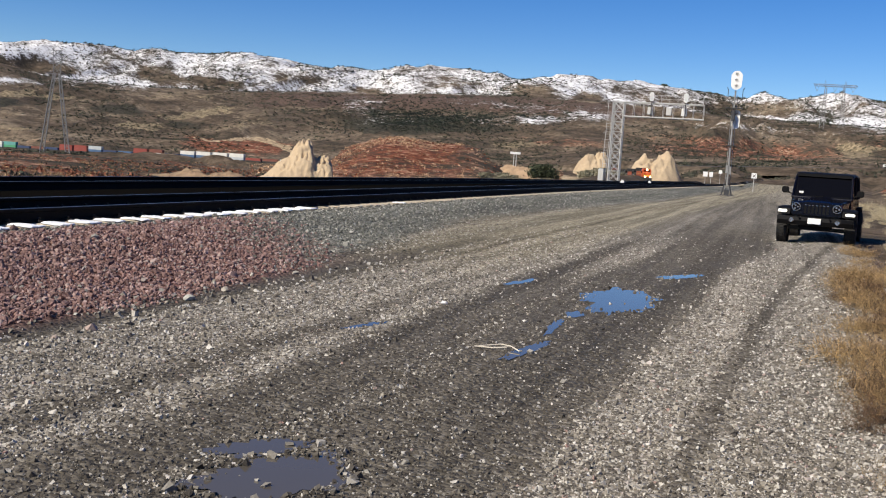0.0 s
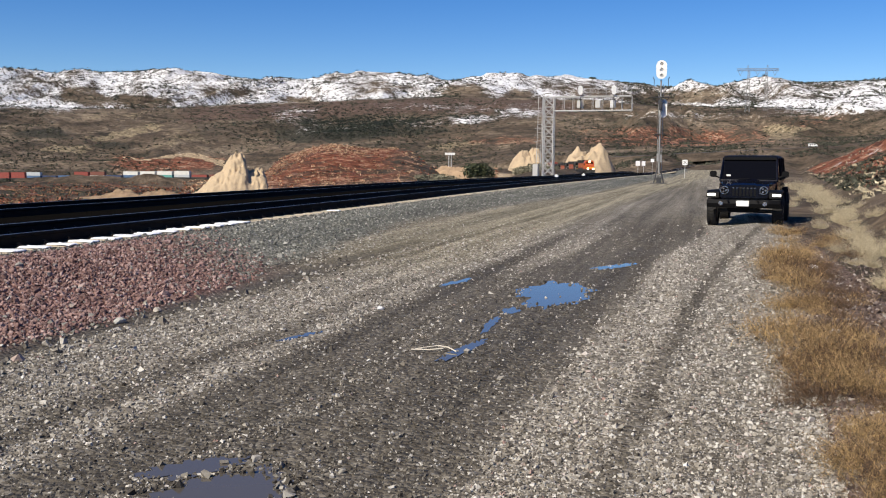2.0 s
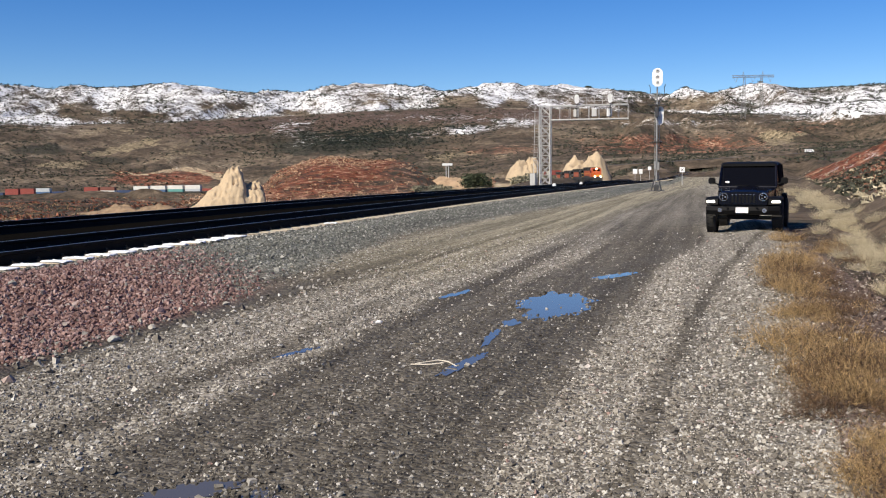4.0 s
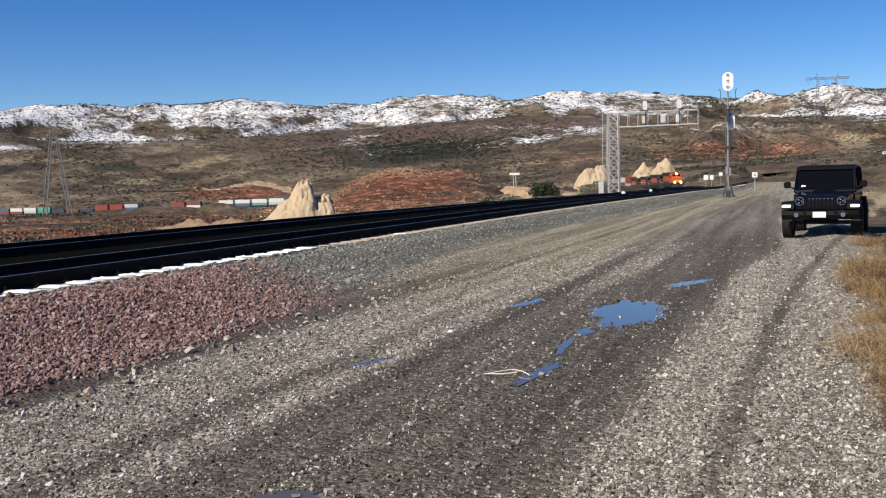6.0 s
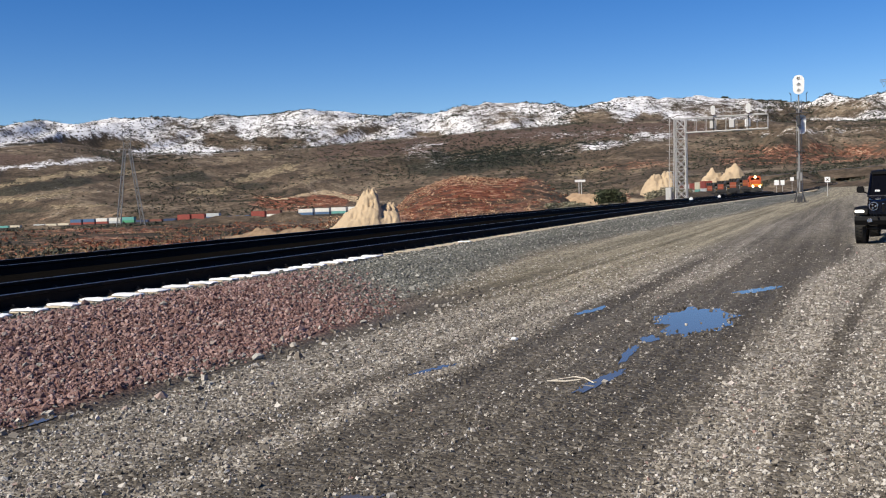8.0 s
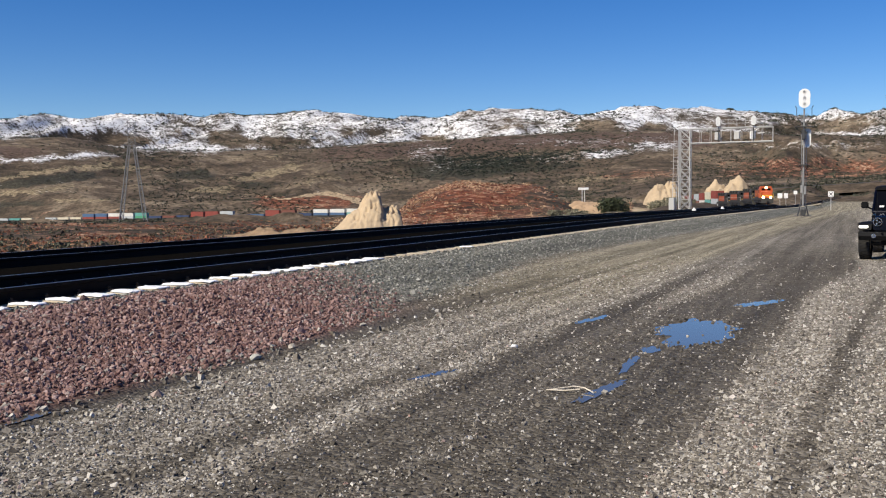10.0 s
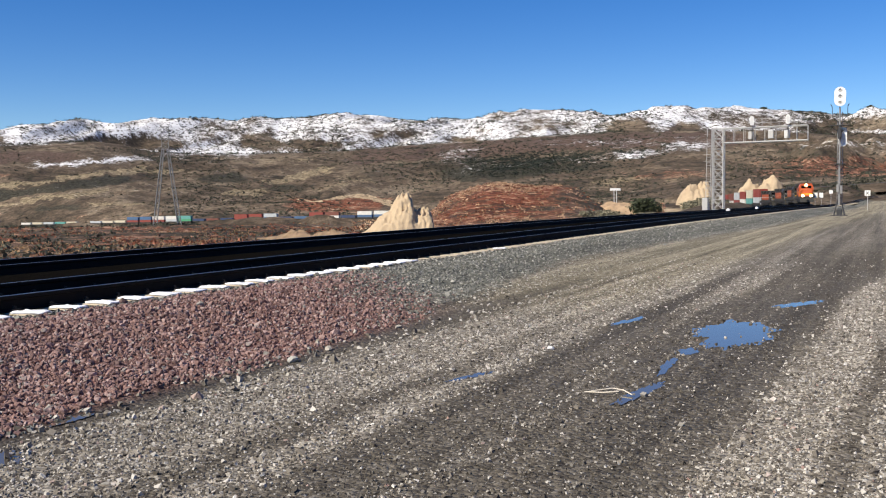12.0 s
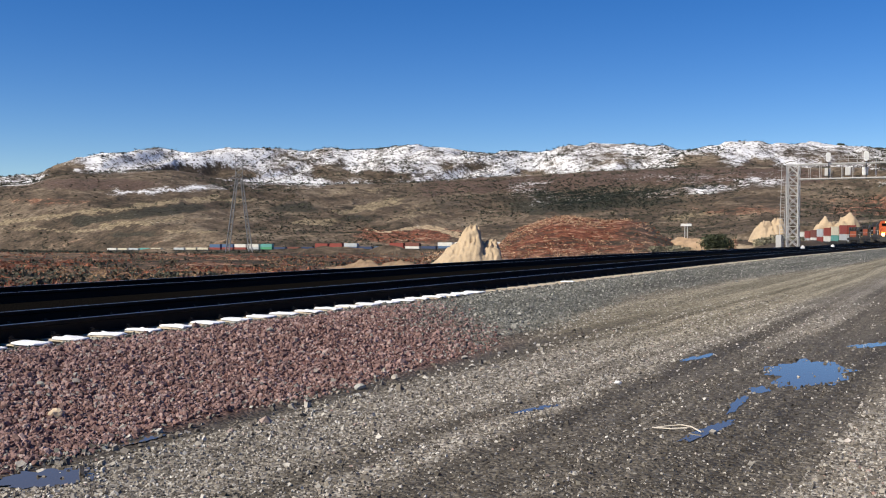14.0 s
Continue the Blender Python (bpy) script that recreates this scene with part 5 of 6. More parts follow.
# ---- sandstone bluffs, bushes, billboard, road ----
def mound(name, cx, cy, rx, ry, h, seed, label, material=SANDROCK, steep=2.2, base=None, turn=0):
    bm = bmesh.new()
    n = 56
    g = ground_at(cx, cy) if base is None else base
    vs = []
    for i in range(n + 1):
        for j in range(n + 1):
            u, v = 2 * i / n - 1, 2 * j / n - 1
            d = math.hypot(u, v)
            k = max(0.0, 1 - d**steep)
            q = Vector((u * 2.0 + seed, v * 2.0, seed * 0.7))
            rid = 0.95 + 0.35 * noise.noise(q * 0.9) - 0.35 * abs(noise.noise(q * 1.7)) + 0.10 * noise.noise(q * 3.7) + 0.05 * noise.noise(q * 9)
            vs.append(bm.verts.new((u * rx, v * ry, k * h * max(0.15, rid) - 0.6 )))
    for i in range(n):
        for j in range(n):
            a = i * (n + 1) + j
            bm.faces.new((vs[a], vs[a + n + 1], vs[a + n + 2], vs[a + 1]))
    return tagged(link(name, bm, material, smooth=True, at=pose(cx, cy, g, 0, 0, turn)), label, "rock", kind="structure")


def bluff():
    """One eroded ridge, rising to a tip with a rounded lobe beside it."""
    cx, cy = -69.0, 130.5
    across = Vector((cy, -cx, 0)).normalized()
    along = Vector((-cx, -cy, 0)).normalized()
    base = -4.2
    keys_u = [-6.5, -4.85, -3.45, -2.05, -1.6, -1.0, -0.3, 0.3, 0.7, 0.95, 1.3, 1.7, 2.5, 3.1, 3.5]
    keys_h = [0.0, 1.3, 3.0, 4.1, 5.2, 5.8, 6.4, 6.5, 5.8, 4.3, 4.0, 4.5, 4.3, 3.2, 0.0]
    n, m = 90, 60
    v, f = [], []
    for i in range(n + 1):
        u = -7.0 + 11.8 * i / n
        for j in range(m + 1):
            d = -1 + 2 * j / m
            q = Vector((u * 0.5, d * 2.2, 3.3))
            wob = 0.45 * noise.noise(q * 0.9)
            h = float(np.interp(u + wob * (1 - abs(d)) * 0.6, keys_u, keys_h)) * max(0.0, 1 - abs(d) ** 3.0)
            h *= 1.05 + 0.16 * noise.noise(q * 1.6) - 0.34 * abs(noise.noise(q * 3.0)) + 0.10 * noise.noise(q * 8)
            p = Vector((cx, cy, base)) + across * (u * 1.22 + 2.6) + along * d * 5.5
            v.append((p.x, p.y, p.z + h))
    for i in range(n):
        for j in range(m):
            k = i * (m + 1) + j
            f.append((k, k + m + 1, k + m + 2, k + 1))
    return tagged(raw("sand_bluff", v, f, SANDROCK, smooth=True), "pale eroded sandstone bluff standing in the valley", "rock", kind="structure")


bluff()
mound("sand_mound", -53.0, 293.0, 6.6, 6.0, 7.2 - ground_at(-53.0, 293.0), 1.4, "pale sand mound beyond the signal bridge", steep=2.8)
mound("sand_mound", -46.5, 388.0, 11.5, 10.0, 9.8 - ground_at(-46.5, 388.0), 6.2, "pale sand mound behind the train", steep=2.6)
TANSOIL = plain("tan_soil", (0.27, 0.185, 0.11), 0.95, 0, 0.6, 0.5, 0.4, 2.5)
for i, (cx, cy, rx, h) in enumerate(((-82, 126, 6.0, 2.1), (-74.5, 123, 5.0, 2.3), (-90, 131, 5.0, 1.4))):
    mound("sand_bluff", cx, cy, rx, 5, h, 11 + i, "low tan eroded knoll in the valley", TANSOIL, 2.0)


for cx, cy, rx, ry, top_z, seed in ((-229.0, 328.0, 26, 16, -4.6, 21.0), (-262.0, 345.0, 22, 14, -5.8, 22.5), (-196.0, 318.0, 17, 12, -3.9, 24.0), (-330.0, 330.0, 24, 15, -6.9, 25.5)):
    mound("knoll", cx, cy, rx, ry, top_z - ground_at(cx, cy) + 0.6, seed, "low brown hummock in the valley", LAND, 2.0)


def clump_bush(name, cx, cy, r, h, label, seed, count=1500, leaf=0.16, foliage=LEAF):
    g = ground_at(cx, cy)
    top = holder(name, pose(cx, cy, g), label, "bush", "bushes")
    rng = random.Random(seed)
    bm = bmesh.new()
    tips = []
    for i in range(11):
        a, e = rng.uniform(0, 6.28), rng.uniform(0.5, 1.4)
        tip = Vector((math.cos(a) * math.cos(e) * r * 0.8, math.sin(a) * math.cos(e) * r * 0.8, math.sin(e) * h * 0.75))
        rod(bm, (0, 0, -0.1), tip, 0.07 * r, 5, 0.015 * r)
        tips.append(tip)
    part("trunk", bm, TRIM, top, "dark twisted stems")
    v, f = [], []
    for i in range(count):
        t = rng.choice(tips)
        d = Vector((rng.gauss(0, 1), rng.gauss(0, 1), rng.gauss(0, 0.8))) * r * 0.30
        p = t + d
        p.z = max(0.05, min(p.z, h))
        s = leaf * rng.uniform(0.6, 1.5)
        n1 = Vector((rng.gauss(0, 1), rng.gauss(0, 1), rng.gauss(0, 1))).normalized() * s
        n2 = n1.orthogonal().normalized() * s * 0.55
        k = len(v)
        v += [tuple(p - n1), tuple(p + n2), tuple(p + n1), tuple(p - n2)]
        f.append((k, k + 1, k + 2, k + 3))
    raw("crown", v, f, foliage, top)
    return top


clump_bush("bush", -48.0, 206.0, 2.9, 3.4, "round dark green bush beside the far track", 2, 2600, 0.22)
for i, (bx, by, br, bh) in enumerate(((-36.5, 200, 2.2, 1.9), (-33.6, 195, 1.7, 1.5), (-38.6, 205, 1.8, 1.6), (-34.6, 203, 2.3, 2.3), (-31.5, 199, 1.5, 1.3))):
    clump_bush("bush", bx, by, br, bh, "grey green sage scrub at the foot of a sand mound", 3 + i, 900, 0.2, SAGE)
for i, (bx, by, br, bh) in enumerate(((-53.5, 200, 2.2, 1.8), (-50.8, 196, 1.7, 1.4), (-56.5, 204, 2.0, 2.0), (-55.0, 197, 1.6, 1.2), (-45.6, 197, 1.6, 1.1), (-58.5, 199, 1.7, 1.4))):
    clump_bush("bush", bx, by, br, bh, "low olive sage scrub below the white board", 13 + i, 800, 0.2, SAGE)
rx_, ry_ = -291.4, 2474.0
clump_bush("tree", rx_, ry_, 7.0, 7.5, "lone dark tree on the snowy skyline", 7, 500, 1.6)

bm = bmesh.new()
top = holder("billboard", pose(-63.9, 241.8, ground_at(-63.9, 241.8), 0, 0, 14), "white blank board on a post above the tracks", "sign")
mound("sand_mound", -62.5, 240.0, 8.0, 4.5, 3.6, 4.4, "low tan mound under the white board", plain("tan_scrub_soil", (0.36, 0.25, 0.155), 0.95, 0, 0.4, 0.3, 0.3, 1.5), 2.4)
gz = 3.5 - ground_at(-63.9, 241.8)
box(bm, -1.3, 1.3, -0.1, 0.1, gz - 0.3, gz + 0.3, 0.02)
part("board", bm, WHITE, top)
bm = bmesh.new()
for s in (-0.3, 0.3):
    rod(bm, (s, 0.1, -0.5), (s, 0.1, gz), 0.12, 6)
part("post", bm, GALV, top)

ASPHALT = plain("far_asphalt", (0.05, 0.05, 0.052), 0.85, 0, 0.2, 0.05)


def far_road():
    """Dark paved road on the slope behind the bend."""
    v, f = [], []
    for i in range(60):
        a = -7.5 + i * 0.33
        r = 505 - 20 * math.sin(i * 0.07)
        for k, dr in enumerate((-4.5, 4.5)):
            x, y = (r + dr) * math.sin(radians(a)), (r + dr) * math.cos(radians(a))
            z = EYE + r * math.tan(radians(0.28 + 0.055 * (a + 6))) 
            v.append((x, y, z + 0.25 * k))
        for k, dr in enumerate((-16, 16)):
            x, y = (r + dr) * math.sin(radians(a)), (r + dr) * math.cos(radians(a))
            v.append((x, y, z - 4.0))
    for i in range(59):
        a = 4 * i
        f += [(a, a + 4, a + 5, a + 1), (a + 2, a + 6, a + 4, a), (a + 1, a + 5, a + 7, a + 3)]
    ob = raw("road", v, f, (ASPHALT, LAND), smooth=True)
    ob.data.polygons.foreach_set("material_index", np.array([0, 1, 1] * 59, np.int32))
    return tagged(ob, "dark paved road on an embankment below the hills", "road", kind="structure")


far_road()


def far_car():
    a, r = 5.3, 503
    z = EYE + r * math.tan(radians(0.28 + 0.055 * (a + 6)))
    top = holder("van", pose(r * math.sin(radians(a)), r * math.cos(radians(a)), z + 0.15, 0, 0, 5), "small white van on the far road", "van")
    bm = bmesh.new()
    loft(bm, [[(-2.0, yy, 0.35), (2.0, yy, 0.35), (2.0, yy, 0.95), (1.2, yy, 1.6), (-2.0, yy, 1.65)] for yy in (-0.9, 0.9)])
    part("body", bm, WHITE, top)
    bm = bmesh.new()
    for x in (-1.3, -0.3, 0.7):
        box(bm, x - 0.36, x + 0.36, -0.93, -0.9, 1.0, 1.4)
    part("window", bm, DARKGLASS, top)
    for x in (-1.3, 1.3):
        bm = bmesh.new()
        rod(bm, (x, -0.92, 0.34), (x, 0.92, 0.34), 0.34, 12)
        part("wheel", bm, RUBBER, top)


far_car()


# ---- dry weeds ----
def weed_mesh(name, seed, stems, hgt, spread, material, width=0.004, branch=2):
    rng = random.Random(seed)
    v, f = [], []

    def ribbon(pts, w):
        k = len(v)
        for i, p in enumerate(pts):
            ww = w * (1 - 0.75 * i / (len(pts) - 1))
            d = Vector((rng.gauss(0, 1), rng.gauss(0, 1), 0)).normalized() * ww
            v.extend((tuple(p - d), tuple(p + d)))
        for i in range(len(pts) - 1):
            f.append((k + 2 * i, k + 2 * i + 1, k + 2 * i + 3, k + 2 * i + 2))

    twiggy = branch > 2
    for s in range(stems):
        a, d = rng.uniform(0, 6.28), rng.random() ** 0.6 * spread * (0.35 if twiggy else 0.55)
        p = Vector((math.cos(a) * d, math.sin(a) * d, 0))
        lean = Vector((math.cos(a), math.sin(a), 0)) * rng.uniform(0.1, 1.6 if twiggy else 0.75) + Vector((rng.gauss(0, 0.3), rng.gauss(0, 0.3), 1))
        ln = hgt * rng.uniform(0.4, 1.1)
        pts = [p]
        bend = 0.5 if twiggy else 0.22
        for i in range(4):
            lean = (lean + Vector((rng.gauss(0, bend), rng.gauss(0, bend), rng.gauss(-0.1, bend * 0.5)))).normalized()
            pts.append(pts[-1] + lean * ln / 4)
        ribbon(pts, width)
        for b in range(branch):
            q = pts[rng.randint(1, 4)]
            d2 = Vector((rng.gauss(0, 1.0), rng.gauss(0, 1.0), rng.gauss(0.35, 0.6))).normalized()
            d3 = (d2 + Vector((rng.gauss(0, 0.6), rng.gauss(0, 0.6), rng.gauss(0, 0.4)))).normalized()
            ribbon([q, q + d2 * ln * 0.13, q + d2 * ln * 0.13 + d3 * ln * 0.13], width * 0.65)
    ob = raw(name, v, f, material)
    me = ob.data
    bpy.data.objects.remove(ob)
    return me


WEEDS = [weed_mesh("weed", 30 + i, 95, 0.50, 0.80, STRAW, 0.0036, 11) for i in range(4)]
WEEDS += [weed_mesh("weed", 40 + i, 130, 0.42, 0.85, BROWNWEED, 0.0042, 10) for i in range(4)]
TUFTS = [weed_mesh("tuft", 50 + i, 260, 0.55, 0.45, STRAWPALE, 0.004, 1) for i in range(3)]


def plant(meshes, x, y, s, rng, label, category, group):
    top = holder("dry_weed" if category == "weed" else "grass_tuft", pose(x, y, ground_at(x, y) - 0.01, 0, 0, rng.uniform(0, 360)), label, category, group)
    o = new("foliage", rng.choice(meshes))
    o.parent = top
    o.scale = (s, s, s * rng.uniform(0.8, 1.1))


rng = random.Random(77)
SPOTS = [(4.6, 6.3, 0.88, 1.35, 18, 0.62), (10.0, 11.6, 0.85, 1.4, 8, 0.66), (3.3, 4.6, 1.1, 1.9, 22, 0.62), (4.2, 5.6, 0.95, 1.6, 13, 0.66), (6.6, 9.8, 0.72, 1.35, 32, 0.82), (9.8, 11.5, 0.8, 1.3, 6, 0.5), (12.4, 17.2, 0.95, 1.7, 32, 0.78), (18.0, 25.0, 1.5, 2.6, 20, 0.64), (5.5, 12.0, 1.6, 2.4, 6, 0.45)]
for y0, y1, x0, x1, count, big in SPOTS:
  for i in range(count):
    y, x = rng.uniform(y0, y1), rng.uniform(x0, x1)
    plant(WEEDS, x, y, big * rng.uniform(0.55, 1.15), rng, "golden dry tumbleweed beside the gravel road", "weed", "dry weeds")
for i in range(150):
    y = 9 * math.exp(rng.random() * math.log(90 / 9))
    x = bank_foot(y) - 0.2 + rng.gauss(0, 0.35) - 0.30 * rng.random() * y * 0.1
    plant(TUFTS, x, y, rng.uniform(0.40, 0.85) * (0.6 + 0.012 * y), rng, "pale dry grass tuft in the ditch", "grass", "grass tufts")


# ---- scrub on the hills ----
def scrub(name, n, seed, a0, a1, r0, r1, s0, s1, material, label, keep=None, bank=False):
    g = np.random.default_rng(seed)
    a = g.uniform(a0, a1, n)
    r = r0 * np.exp(g.random(n) * math.log(r1 / r0))
    x, y = r * np.sin(np.radians(a)), r * np.cos(np.radians(a))
    ok = (x - bank_foot(y) > 0.6) if bank else near_weight(x, y) < 0.4
    clus = fractal(x / (r * 0.05 + 12), y / (r * 0.05 + 12), 3, seed)
    ok &= g.random(n) < step(0.40, 0.62, clus) + 0.12
    if keep is not None:
        ok &= keep(a, r, g)
    x, y, r = x[ok], y[ok], r[ok]
    s = g.uniform(s0, s1, len(x)) * np.where(r > 350, 0.35 + r / 1450, 0.85)
    k = 11
    c = g.normal(size=(len(x), k, 1, 3)) * np.array([0.42, 0.42, 0.26])
    v = c + g.normal(size=(len(x), k, 3, 3)) * 0.30
    v = v * s[:, None, None, None]
    v[..., 2] = np.abs(v[..., 2])
    v = v + np.stack([x, y, height(x, y) - 0.05 * s], -1)[:, None, None]
    f = np.arange(len(x) * k * 3).reshape(-1, 3)
    return tagged(raw(name, v.reshape(-1, 3), f, material), label, "scrub", kind="stuff")


REDSCRUB = plain("rust_red_scrub", (0.23, 0.082, 0.044), 0.95, 0, 0.5, 0.02, islands=0.7)
scrub("scrub", 50000, 101, -60, 16, 400, 1600, 0.8, 2.3, SCRUB, "grey olive scrub bushes over the hillsides",
      lambda a, r, g: (g.random(len(a)) < 0.12) | (np.abs(a + 21) > 7.5) | (r > 480))
scrub("scrub", 4500, 109, -60, -24, 70, 600, 0.3, 1.0, SCRUB, "olive scrub scattered over the valley floor")
scrub("scrub", 16000, 105, -60, -12, 60, 420, 0.15, 0.5, plain("tan_dry_scrub", (0.30, 0.19, 0.10), 0.95, 0, 0.5, 0.02, islands=0.7), "low tan dry scrub on the near valley slope")
scrub("scrub", 15000, 102, -60, -12, 70, 700, 0.25, 0.8, REDSCRUB, "low rust red scrub on the valley slopes",
      lambda a, r, g: (g.random(len(a)) < 0.8) | (np.abs(a + 21) > 7.5))
scrub("scrub", 12000, 108, -30, -12, 90, 330, 0.3, 0.85, plain("pale_tan_scrub", (0.44, 0.29, 0.18), 0.95, 0, 0.5, 0.02, islands=0.7), "pale tan dry scrub on the red knoll")
scrub("scrub", 22000, 103, -60, 16, 1650, 2700, 1.2, 2.8, SCRUB, "dark scrub standing out of the snow")
scrub("scrub", 15000, 104, -30, -11, 1040, 1400, 0.9, 2.2, plain("dark_green_scrub", (0.022, 0.03, 0.02), 0.9, 0, 0.4, 0.02, islands=0.6), "dense dark green brush among snow patches",
      lambda a, r, g: g.random(len(a)) < bell(a, -20.5, 5.0) * bell(r, 1180, 150))
scrub("scrub", 4000, 106, 2, 15, 45, 300, 0.2, 0.55, SCRUB, "grey olive scrub on the bank beside the road", None, True)
scrub("scrub", 1800, 107, 2, 15, 40, 300, 0.15, 0.45, STRAWPALE, "pale dry scrub on the bank beside the road", None, True)


# ---- trains ----
def loco(lead):
    """Diesel engine 22 m long on its origin's rail top, front along -y."""
    top = holder("locomotive", pose(0, 0, 0), "orange and black lead diesel locomotive with lit headlights" if lead else "dark and orange trailing diesel locomotive", "locomotive", "locomotives")
    bm = bmesh.new()
    box(bm, -1.5, 1.5, -10.6, 10.6, 1.0, 1.65, 0.08)
    part("underframe", bm, LOCODARK, top)
    bm = bmesh.new()   # long hood
    loft(bm, [[(-1.0, yy, 1.6), (-1.0, yy, 3.9), (-0.7, yy, 4.35), (0.7, yy, 4.35), (1.0, yy, 3.9), (1.0, yy, 1.6)] for yy in (-5.2, 10.2)])
    body = part("long_hood", bm, LOCODARK, top)
    bm = bmesh.new()
    for s in (-1, 1):
        box(bm, s * 1.02 - 0.015, s * 1.02 + 0.015, -4.2, 8.6, 1.9, 3.5)
    part("side_panel", bm, RUST, body, "faded orange panel")
    for yy in (-1.0, 4.0, 8.0):
        bm = bmesh.new()
        box(bm, -1.35, 1.35, yy - 1.0, yy + 1.0, 3.9, 4.6, 0.12)
        part("radiator", bm, LOCODARK, body)
    bm = bmesh.new()   # cab
    loft(bm, [[(-1.5, yy, 1.6), (-1.5, yy, 3.7), (-1.15, yy, 4.45), (1.15, yy, 4.45), (1.5, yy, 3.7), (1.5, yy, 1.6)] for yy in (-8.2, -5.2)])
    cab = part("cab", bm, ORANGE if lead else LOCODARK, top)
    bm = bmesh.new()   # nose
    loft(bm, [[(-1.15, -10.1, 1.3), (-1.15, -10.1, 2.9), (-0.7, -10.0, 3.15), (0.7, -10.0, 3.15), (1.15, -10.1, 2.9), (1.15, -10.1, 1.3)],
              [(-1.3, -8.2, 1.3), (-1.3, -8.2, 3.05), (-0.8, -8.2, 3.35), (0.8, -8.2, 3.35), (1.3, -8.2, 3.05), (1.3, -8.2, 1.3)]])
    nose = part("nose", bm, ORANGE if lead else LOCODARK, top)
    bm = bmesh.new()
    box(bm, -1.16, 1.16, -10.14, -10.11, 2.0, 2.25)
    part("stripe", bm, YELLOW, nose)
    for s in (-1, 1):
        bm = bmesh.new()
        box(bm, s * 0.62 - 0.42, s * 0.62 + 0.42, -8.26, -8.2, 3.45, 3.95, 0.02)
        part("window", bm, DARKGLASS, cab)
        bm = bmesh.new()
        box(bm, s * 1.51 - 0.02, s * 1.51 + 0.02, -7.6, -6.0, 2.9, 3.6)
        part("side_window", bm, DARKGLASS, cab)
        bm = bmesh.new()
        rod(bm, (s * 1.45, -10.6, 1.65), (s * 1.45, -10.6, 2.6), 0.04, 6)
        rod(bm, (s * 1.45, -10.6, 2.6), (s * 1.45, -8.2, 2.6), 0.04, 6)
        rod(bm, (s * 1.45, -5.0, 2.6), (s * 1.45, 10.4, 2.6), 0.03, 6)
        part("handrail", bm, YELLOW if lead else GALV, top)
    bm = bmesh.new()
    loft(bm, [[(-1.45, -10.75, 0.35), (1.45, -10.75, 0.35), (1.45, -10.6, 1.3), (-1.45, -10.6, 1.3)], [(-1.4, -10.4, 0.35), (1.4, -10.4, 0.35), (1.45, -10.4, 1.3), (-1.45, -10.4, 1.3)]])
    part("snow_plough", bm, LOCODARK, top)
    bm = bmesh.new()
    box(bm, -0.2, 0.2, -11.2, -10.6, 0.75, 1.05, 0.04)
    part("coupler", bm, LOCODARK, top)
    for i, (x, z, r) in enumerate(((0.0, 4.12, 0.32), (-0.85, 1.75, 0.30), (0.85, 1.75, 0.30))):
        bm = bmesh.new()
        y = -8.24 if i == 0 else -10.62
        rod(bm, (x, y + 0.1, z), (x, y, z), r, 16)
        part("headlight", bm, LAMP if lead else DARKGLASS, cab if i == 0 else nose, "lit headlight" if lead else "")
    for yy in (-6.7, 6.7):
        bm = bmesh.new()
        box(bm, -1.25, 1.25, yy - 2.4, yy + 2.4, 0.35, 0.95, 0.06)
        bogie = part("bogie", bm, LOCODARK, top)
        for d in (-1.9, 0, 1.9):
            bm = bmesh.new()
            rod(bm, (-0.82, yy + d, 0.52), (0.82, yy + d, 0.52), 0.5, 18)
            part("wheelset", bm, DARKSTEEL, bogie)
    bm = bmesh.new()
    box(bm, -1.3, 1.3, -3.6, 3.6, 0.4, 1.0, 0.15)
    part("fuel_tank", bm, LOCODARK, top)
    return top


BOX_COLOURS = {"white": (0.62, 0.61, 0.56), "grey": (0.42, 0.45, 0.46), "teal": (0.10, 0.30, 0.27), "red": (0.24, 0.05, 0.035), "blue": (0.06, 0.12, 0.22), "green": (0.06, 0.28, 0.14), "brown": (0.17, 0.06, 0.04), "cream": (0.55, 0.50, 0.38), "navy": (0.03, 0.05, 0.11)}
BOXPAINT = {k: plain(k + "_container_paint", c, 0.6, 0, 0.2, 0.5) for k, c in BOX_COLOURS.items()}


def container_mesh(colour):
    """Ribbed box 12.2 m long."""
    bm = bmesh.new()
    L, W, H = 12.2, 2.44, 2.6
    n = 24
    pts = []
    for i in range(n + 1):
        y = -L / 2 + 0.15 + (L - 0.3) * i / n
        pts.append((y, 0.0 if i % 2 else 0.05))
    for s in (-1, 1):
        vs = [(bm.verts.new((s * (W / 2 - d), y, 0.1)), bm.verts.new((s * (W / 2 - d), y, H - 0.1))) for y, d in pts]
        for a, b in zip(vs, vs[1:]):
            bm.faces.new((a[0], b[0], b[1], a[1]))
        for y in (-L / 2, L / 2 - 0.15):
            box(bm, min(s * (W / 2 - 0.15), s * W / 2), max(s * (W / 2 - 0.15), s * W / 2), y, y + 0.15, 0, H)
        for z in (0, H - 0.12):
            box(bm, min(s * (W / 2 - 0.1), s * W / 2), max(s * (W / 2 - 0.1), s * W / 2), -L / 2 + 0.15, L / 2 - 0.15, z, z + 0.12)
    box(bm, -W / 2 + 0.1, W / 2 - 0.1, -L / 2 + 0.05, L / 2 - 0.05, 0.05, H - 0.03)
    me = bpy.data.meshes.new("container")
    bm.to_mesh(me)
    bm.free()
    me.materials.append(BOXPAINT[colour])
    return me


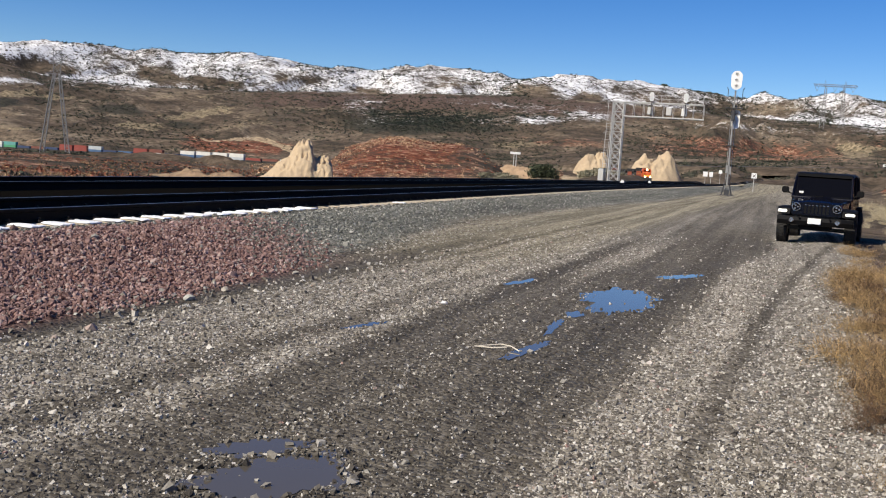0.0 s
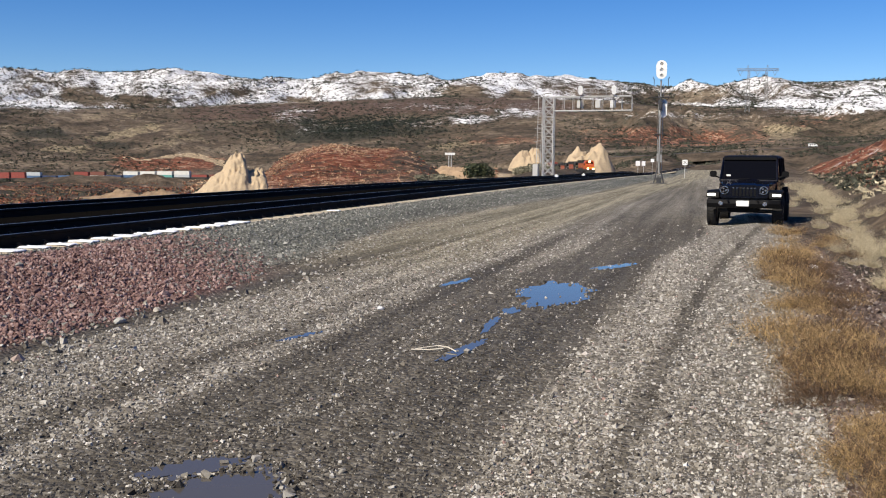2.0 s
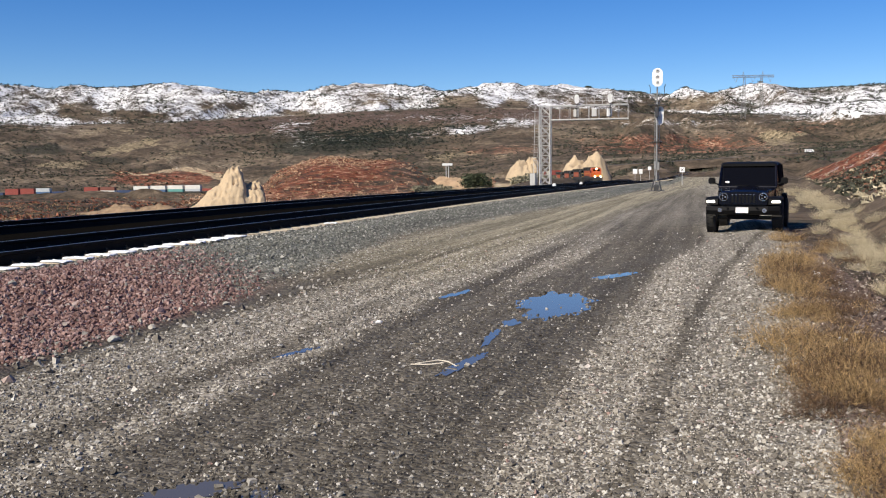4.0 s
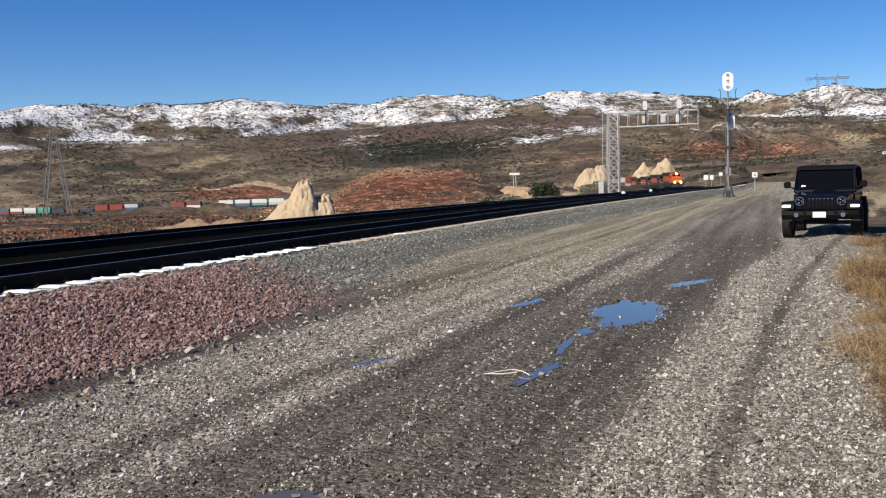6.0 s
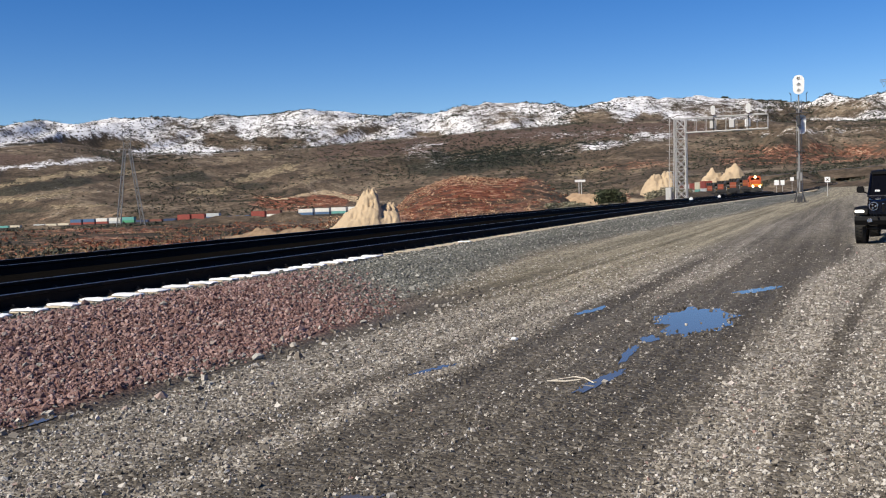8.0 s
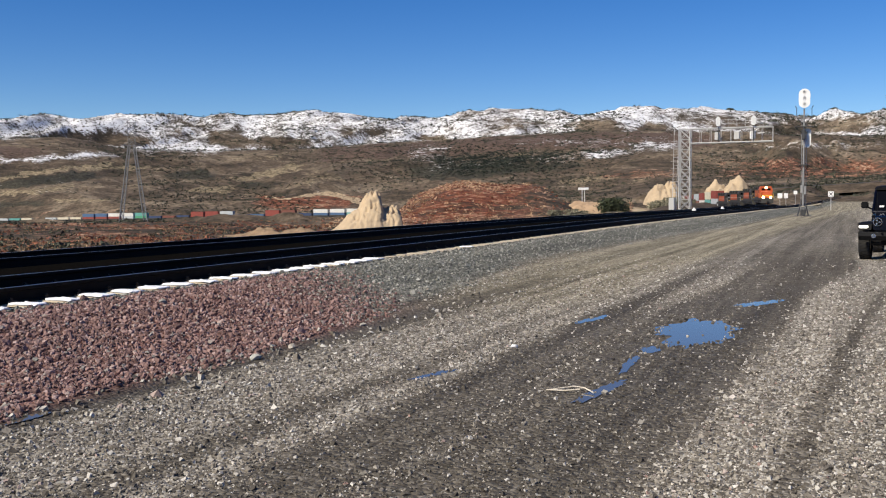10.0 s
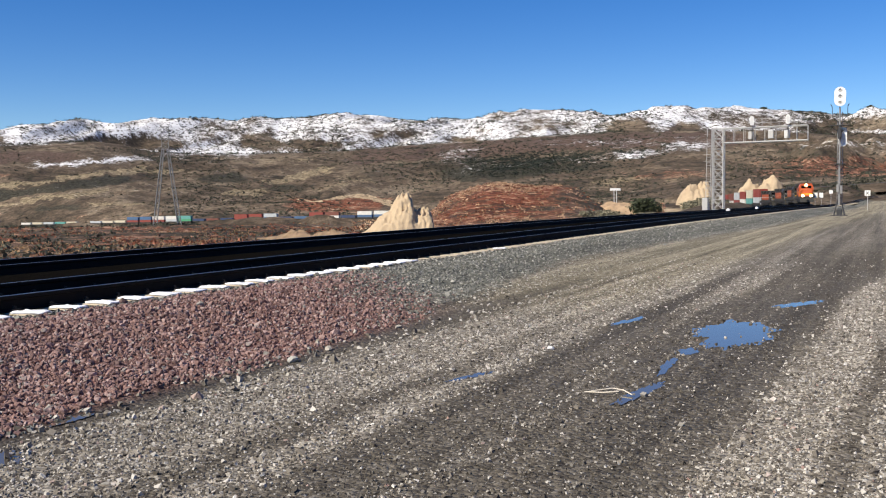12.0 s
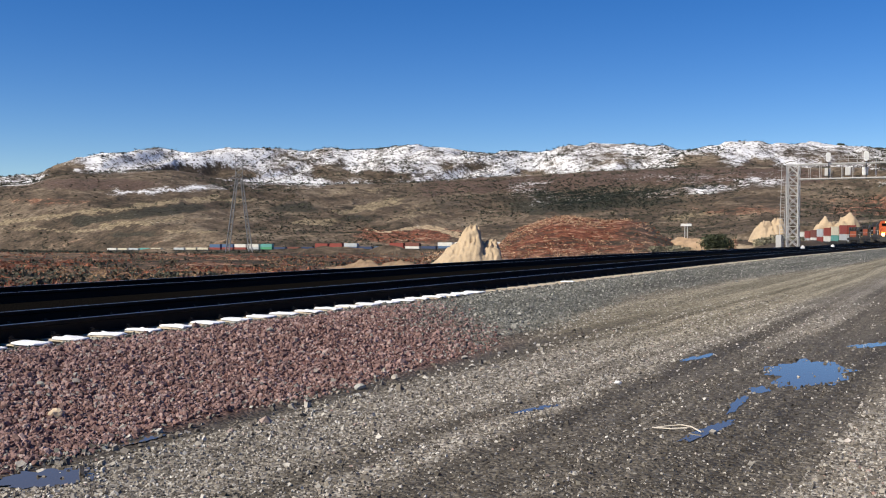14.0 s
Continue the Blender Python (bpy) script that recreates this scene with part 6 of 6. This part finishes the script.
BOXES = {k: container_mesh(k) for k in BOX_COLOURS}
bm = bmesh.new()
box(bm, -1.2, 1.2, -6.9, 6.9, 0.24, 0.41, 0.03)
for s in (-1, 1):
    box(bm, s * 1.25 - 0.08, s * 1.25 + 0.08, -6.6, 6.6, 0.45, 1.3, 0.03)
WAGON_ME = bpy.data.meshes.new("wagon_frame")
bm.to_mesh(WAGON_ME)
bm.free()
WAGON_ME.materials.append(LOCODARK)
bm = bmesh.new()
for d in (-0.9, 0.9):
    rod(bm, (-0.82, d, 0.42), (0.82, d, 0.42), 0.42, 14)
box(bm, -1.05, -0.9, -1.4, 1.4, 0.3, 0.65)
box(bm, 0.9, 1.05, -1.4, 1.4, 0.3, 0.65)
BOGIE_ME = bpy.data.meshes.new("bogie")
bm.to_mesh(BOGIE_ME)
bm.free()
BOGIE_ME.materials.append(DARKSTEEL)


def wagon(lower, upper=None):
    words = lower + " container" + (" under a " + upper + " one" if upper else "")
    top = holder("container_wagon", pose(0, 0, 0), "rail wagon loaded with a " + words, "rail wagon", "container wagons")
    for name, me, y, z in (("frame", WAGON_ME, 0, 0), ("bogie", BOGIE_ME, -5.6, 0), ("bogie", BOGIE_ME, 5.6, 0)):
        o = new(name, me)
        o.parent = top
        o.matrix_basis = pose(0, y, z)
    for i, c in enumerate([lower] + ([upper] if upper else [])):
        o = new("container", BOXES[c])
        o.parent = top
        o.matrix_basis = pose(0, 0, 0.42 + 2.63 * i)
        o["label"] = c + " ribbed shipping container"
    return top


# distance along the far track, measured up the line
PY = np.arange(120.0, 900.0, 1.0)
PX = track_far(PY)
PS = np.concatenate([[0], np.cumsum(np.hypot(np.diff(PX), np.diff(PY)))])
S224 = float(np.interp(224.4, PY, PS))
SPEED = 9.0


def on_line(s):
    y0, y1 = np.interp(s - 6, PS, PY), np.interp(s + 6, PS, PY)
    x0, x1 = float(track_far(y0)), float(track_far(y1))
    yaw = math.degrees(math.atan2(-(x1 - x0), y1 - y0))
    return pose((x0 + x1) / 2, (y0 + y1) / 2, float(far_z((y0 + y1) / 2)) + 0.19, 0, 0, yaw)


NEAR_TRAIN = []
back = 11.0
for i in range(4):
    NEAR_TRAIN.append((loco(i == 0), back))
    back += 22.4
back -= 4.0
for lower, upper in (("grey", "red"), ("teal", "cream"), ("white", "red"), ("red", "grey"), ("white", "brown"), ("grey", "red"), ("teal", "white")):
    NEAR_TRAIN.append((wagon(lower, upper), back))
    back += 14.6

# the tail of the train, far across the valley
LINE_DIR = (LINE_B - LINE_A).normalized()
FAR_YAW = math.degrees(math.atan2(LINE_DIR.x, -LINE_DIR.y))
FAR_TRAIN = []
ORDER = ["white", "cream", "grey", "teal", "cream", None, "grey", "cream", "cream", "red/blue", "red/blue", "red/white", "grey/white", "green/teal", "navy", "brown", "navy", "red/red", "red/red", "blue/grey", "navy", "blue",
         "red/red", "white/brown", "navy", "blue/white", "blue/white", "teal/white", "grey/white", "red", "brown", "white", "teal"]
for i, o in enumerate(ORDER):
    if o:
        c = o.split("/")
        FAR_TRAIN.append((wagon(c[0], c[1] if len(c) > 1 else None), i * 14.1))


def far_bed():
    """Low dirt bank that carries the line across the valley."""
    v, f = [], []
    side = Vector((LINE_DIR.y, -LINE_DIR.x, 0))
    for i in range(41):
        p = LINE_A.lerp(LINE_B, -0.3 + 1.7 * i / 40)
        v += [tuple(p + side * w + Vector((0, 0, h))) for w, h in ((-9, -6), (-3, -0.1), (3, -0.1), (9, -6))]
    for i in range(40):
        for k in range(3):
            a = 4 * i + k
            f.append((a, a + 4, a + 5, a + 1))
    return tagged(raw("rail_bank", v, f, LAND, smooth=True), "brown earth bank of the line across the valley", "bank", kind="structure")


far_bed()


def motions():
    """The train comes on along the bend; its tail crosses the valley."""
    for ob, off in NEAR_TRAIN:
        walk(ob, [(t, on_line(S224 + (12.5 - t) * SPEED + off)) for t in (0, 2, 4, 6, 8, 10, 12, 14)])
    for ob, off in FAR_TRAIN:
        rows = []
        for t in (0, 7, 14):
            p = LINE_A + LINE_DIR * (off - 67 + 5.35 * t)
            rows.append((t, pose(p.x, p.y, p.z, 0, 0, FAR_YAW)))
        walk(ob, rows)


motions()
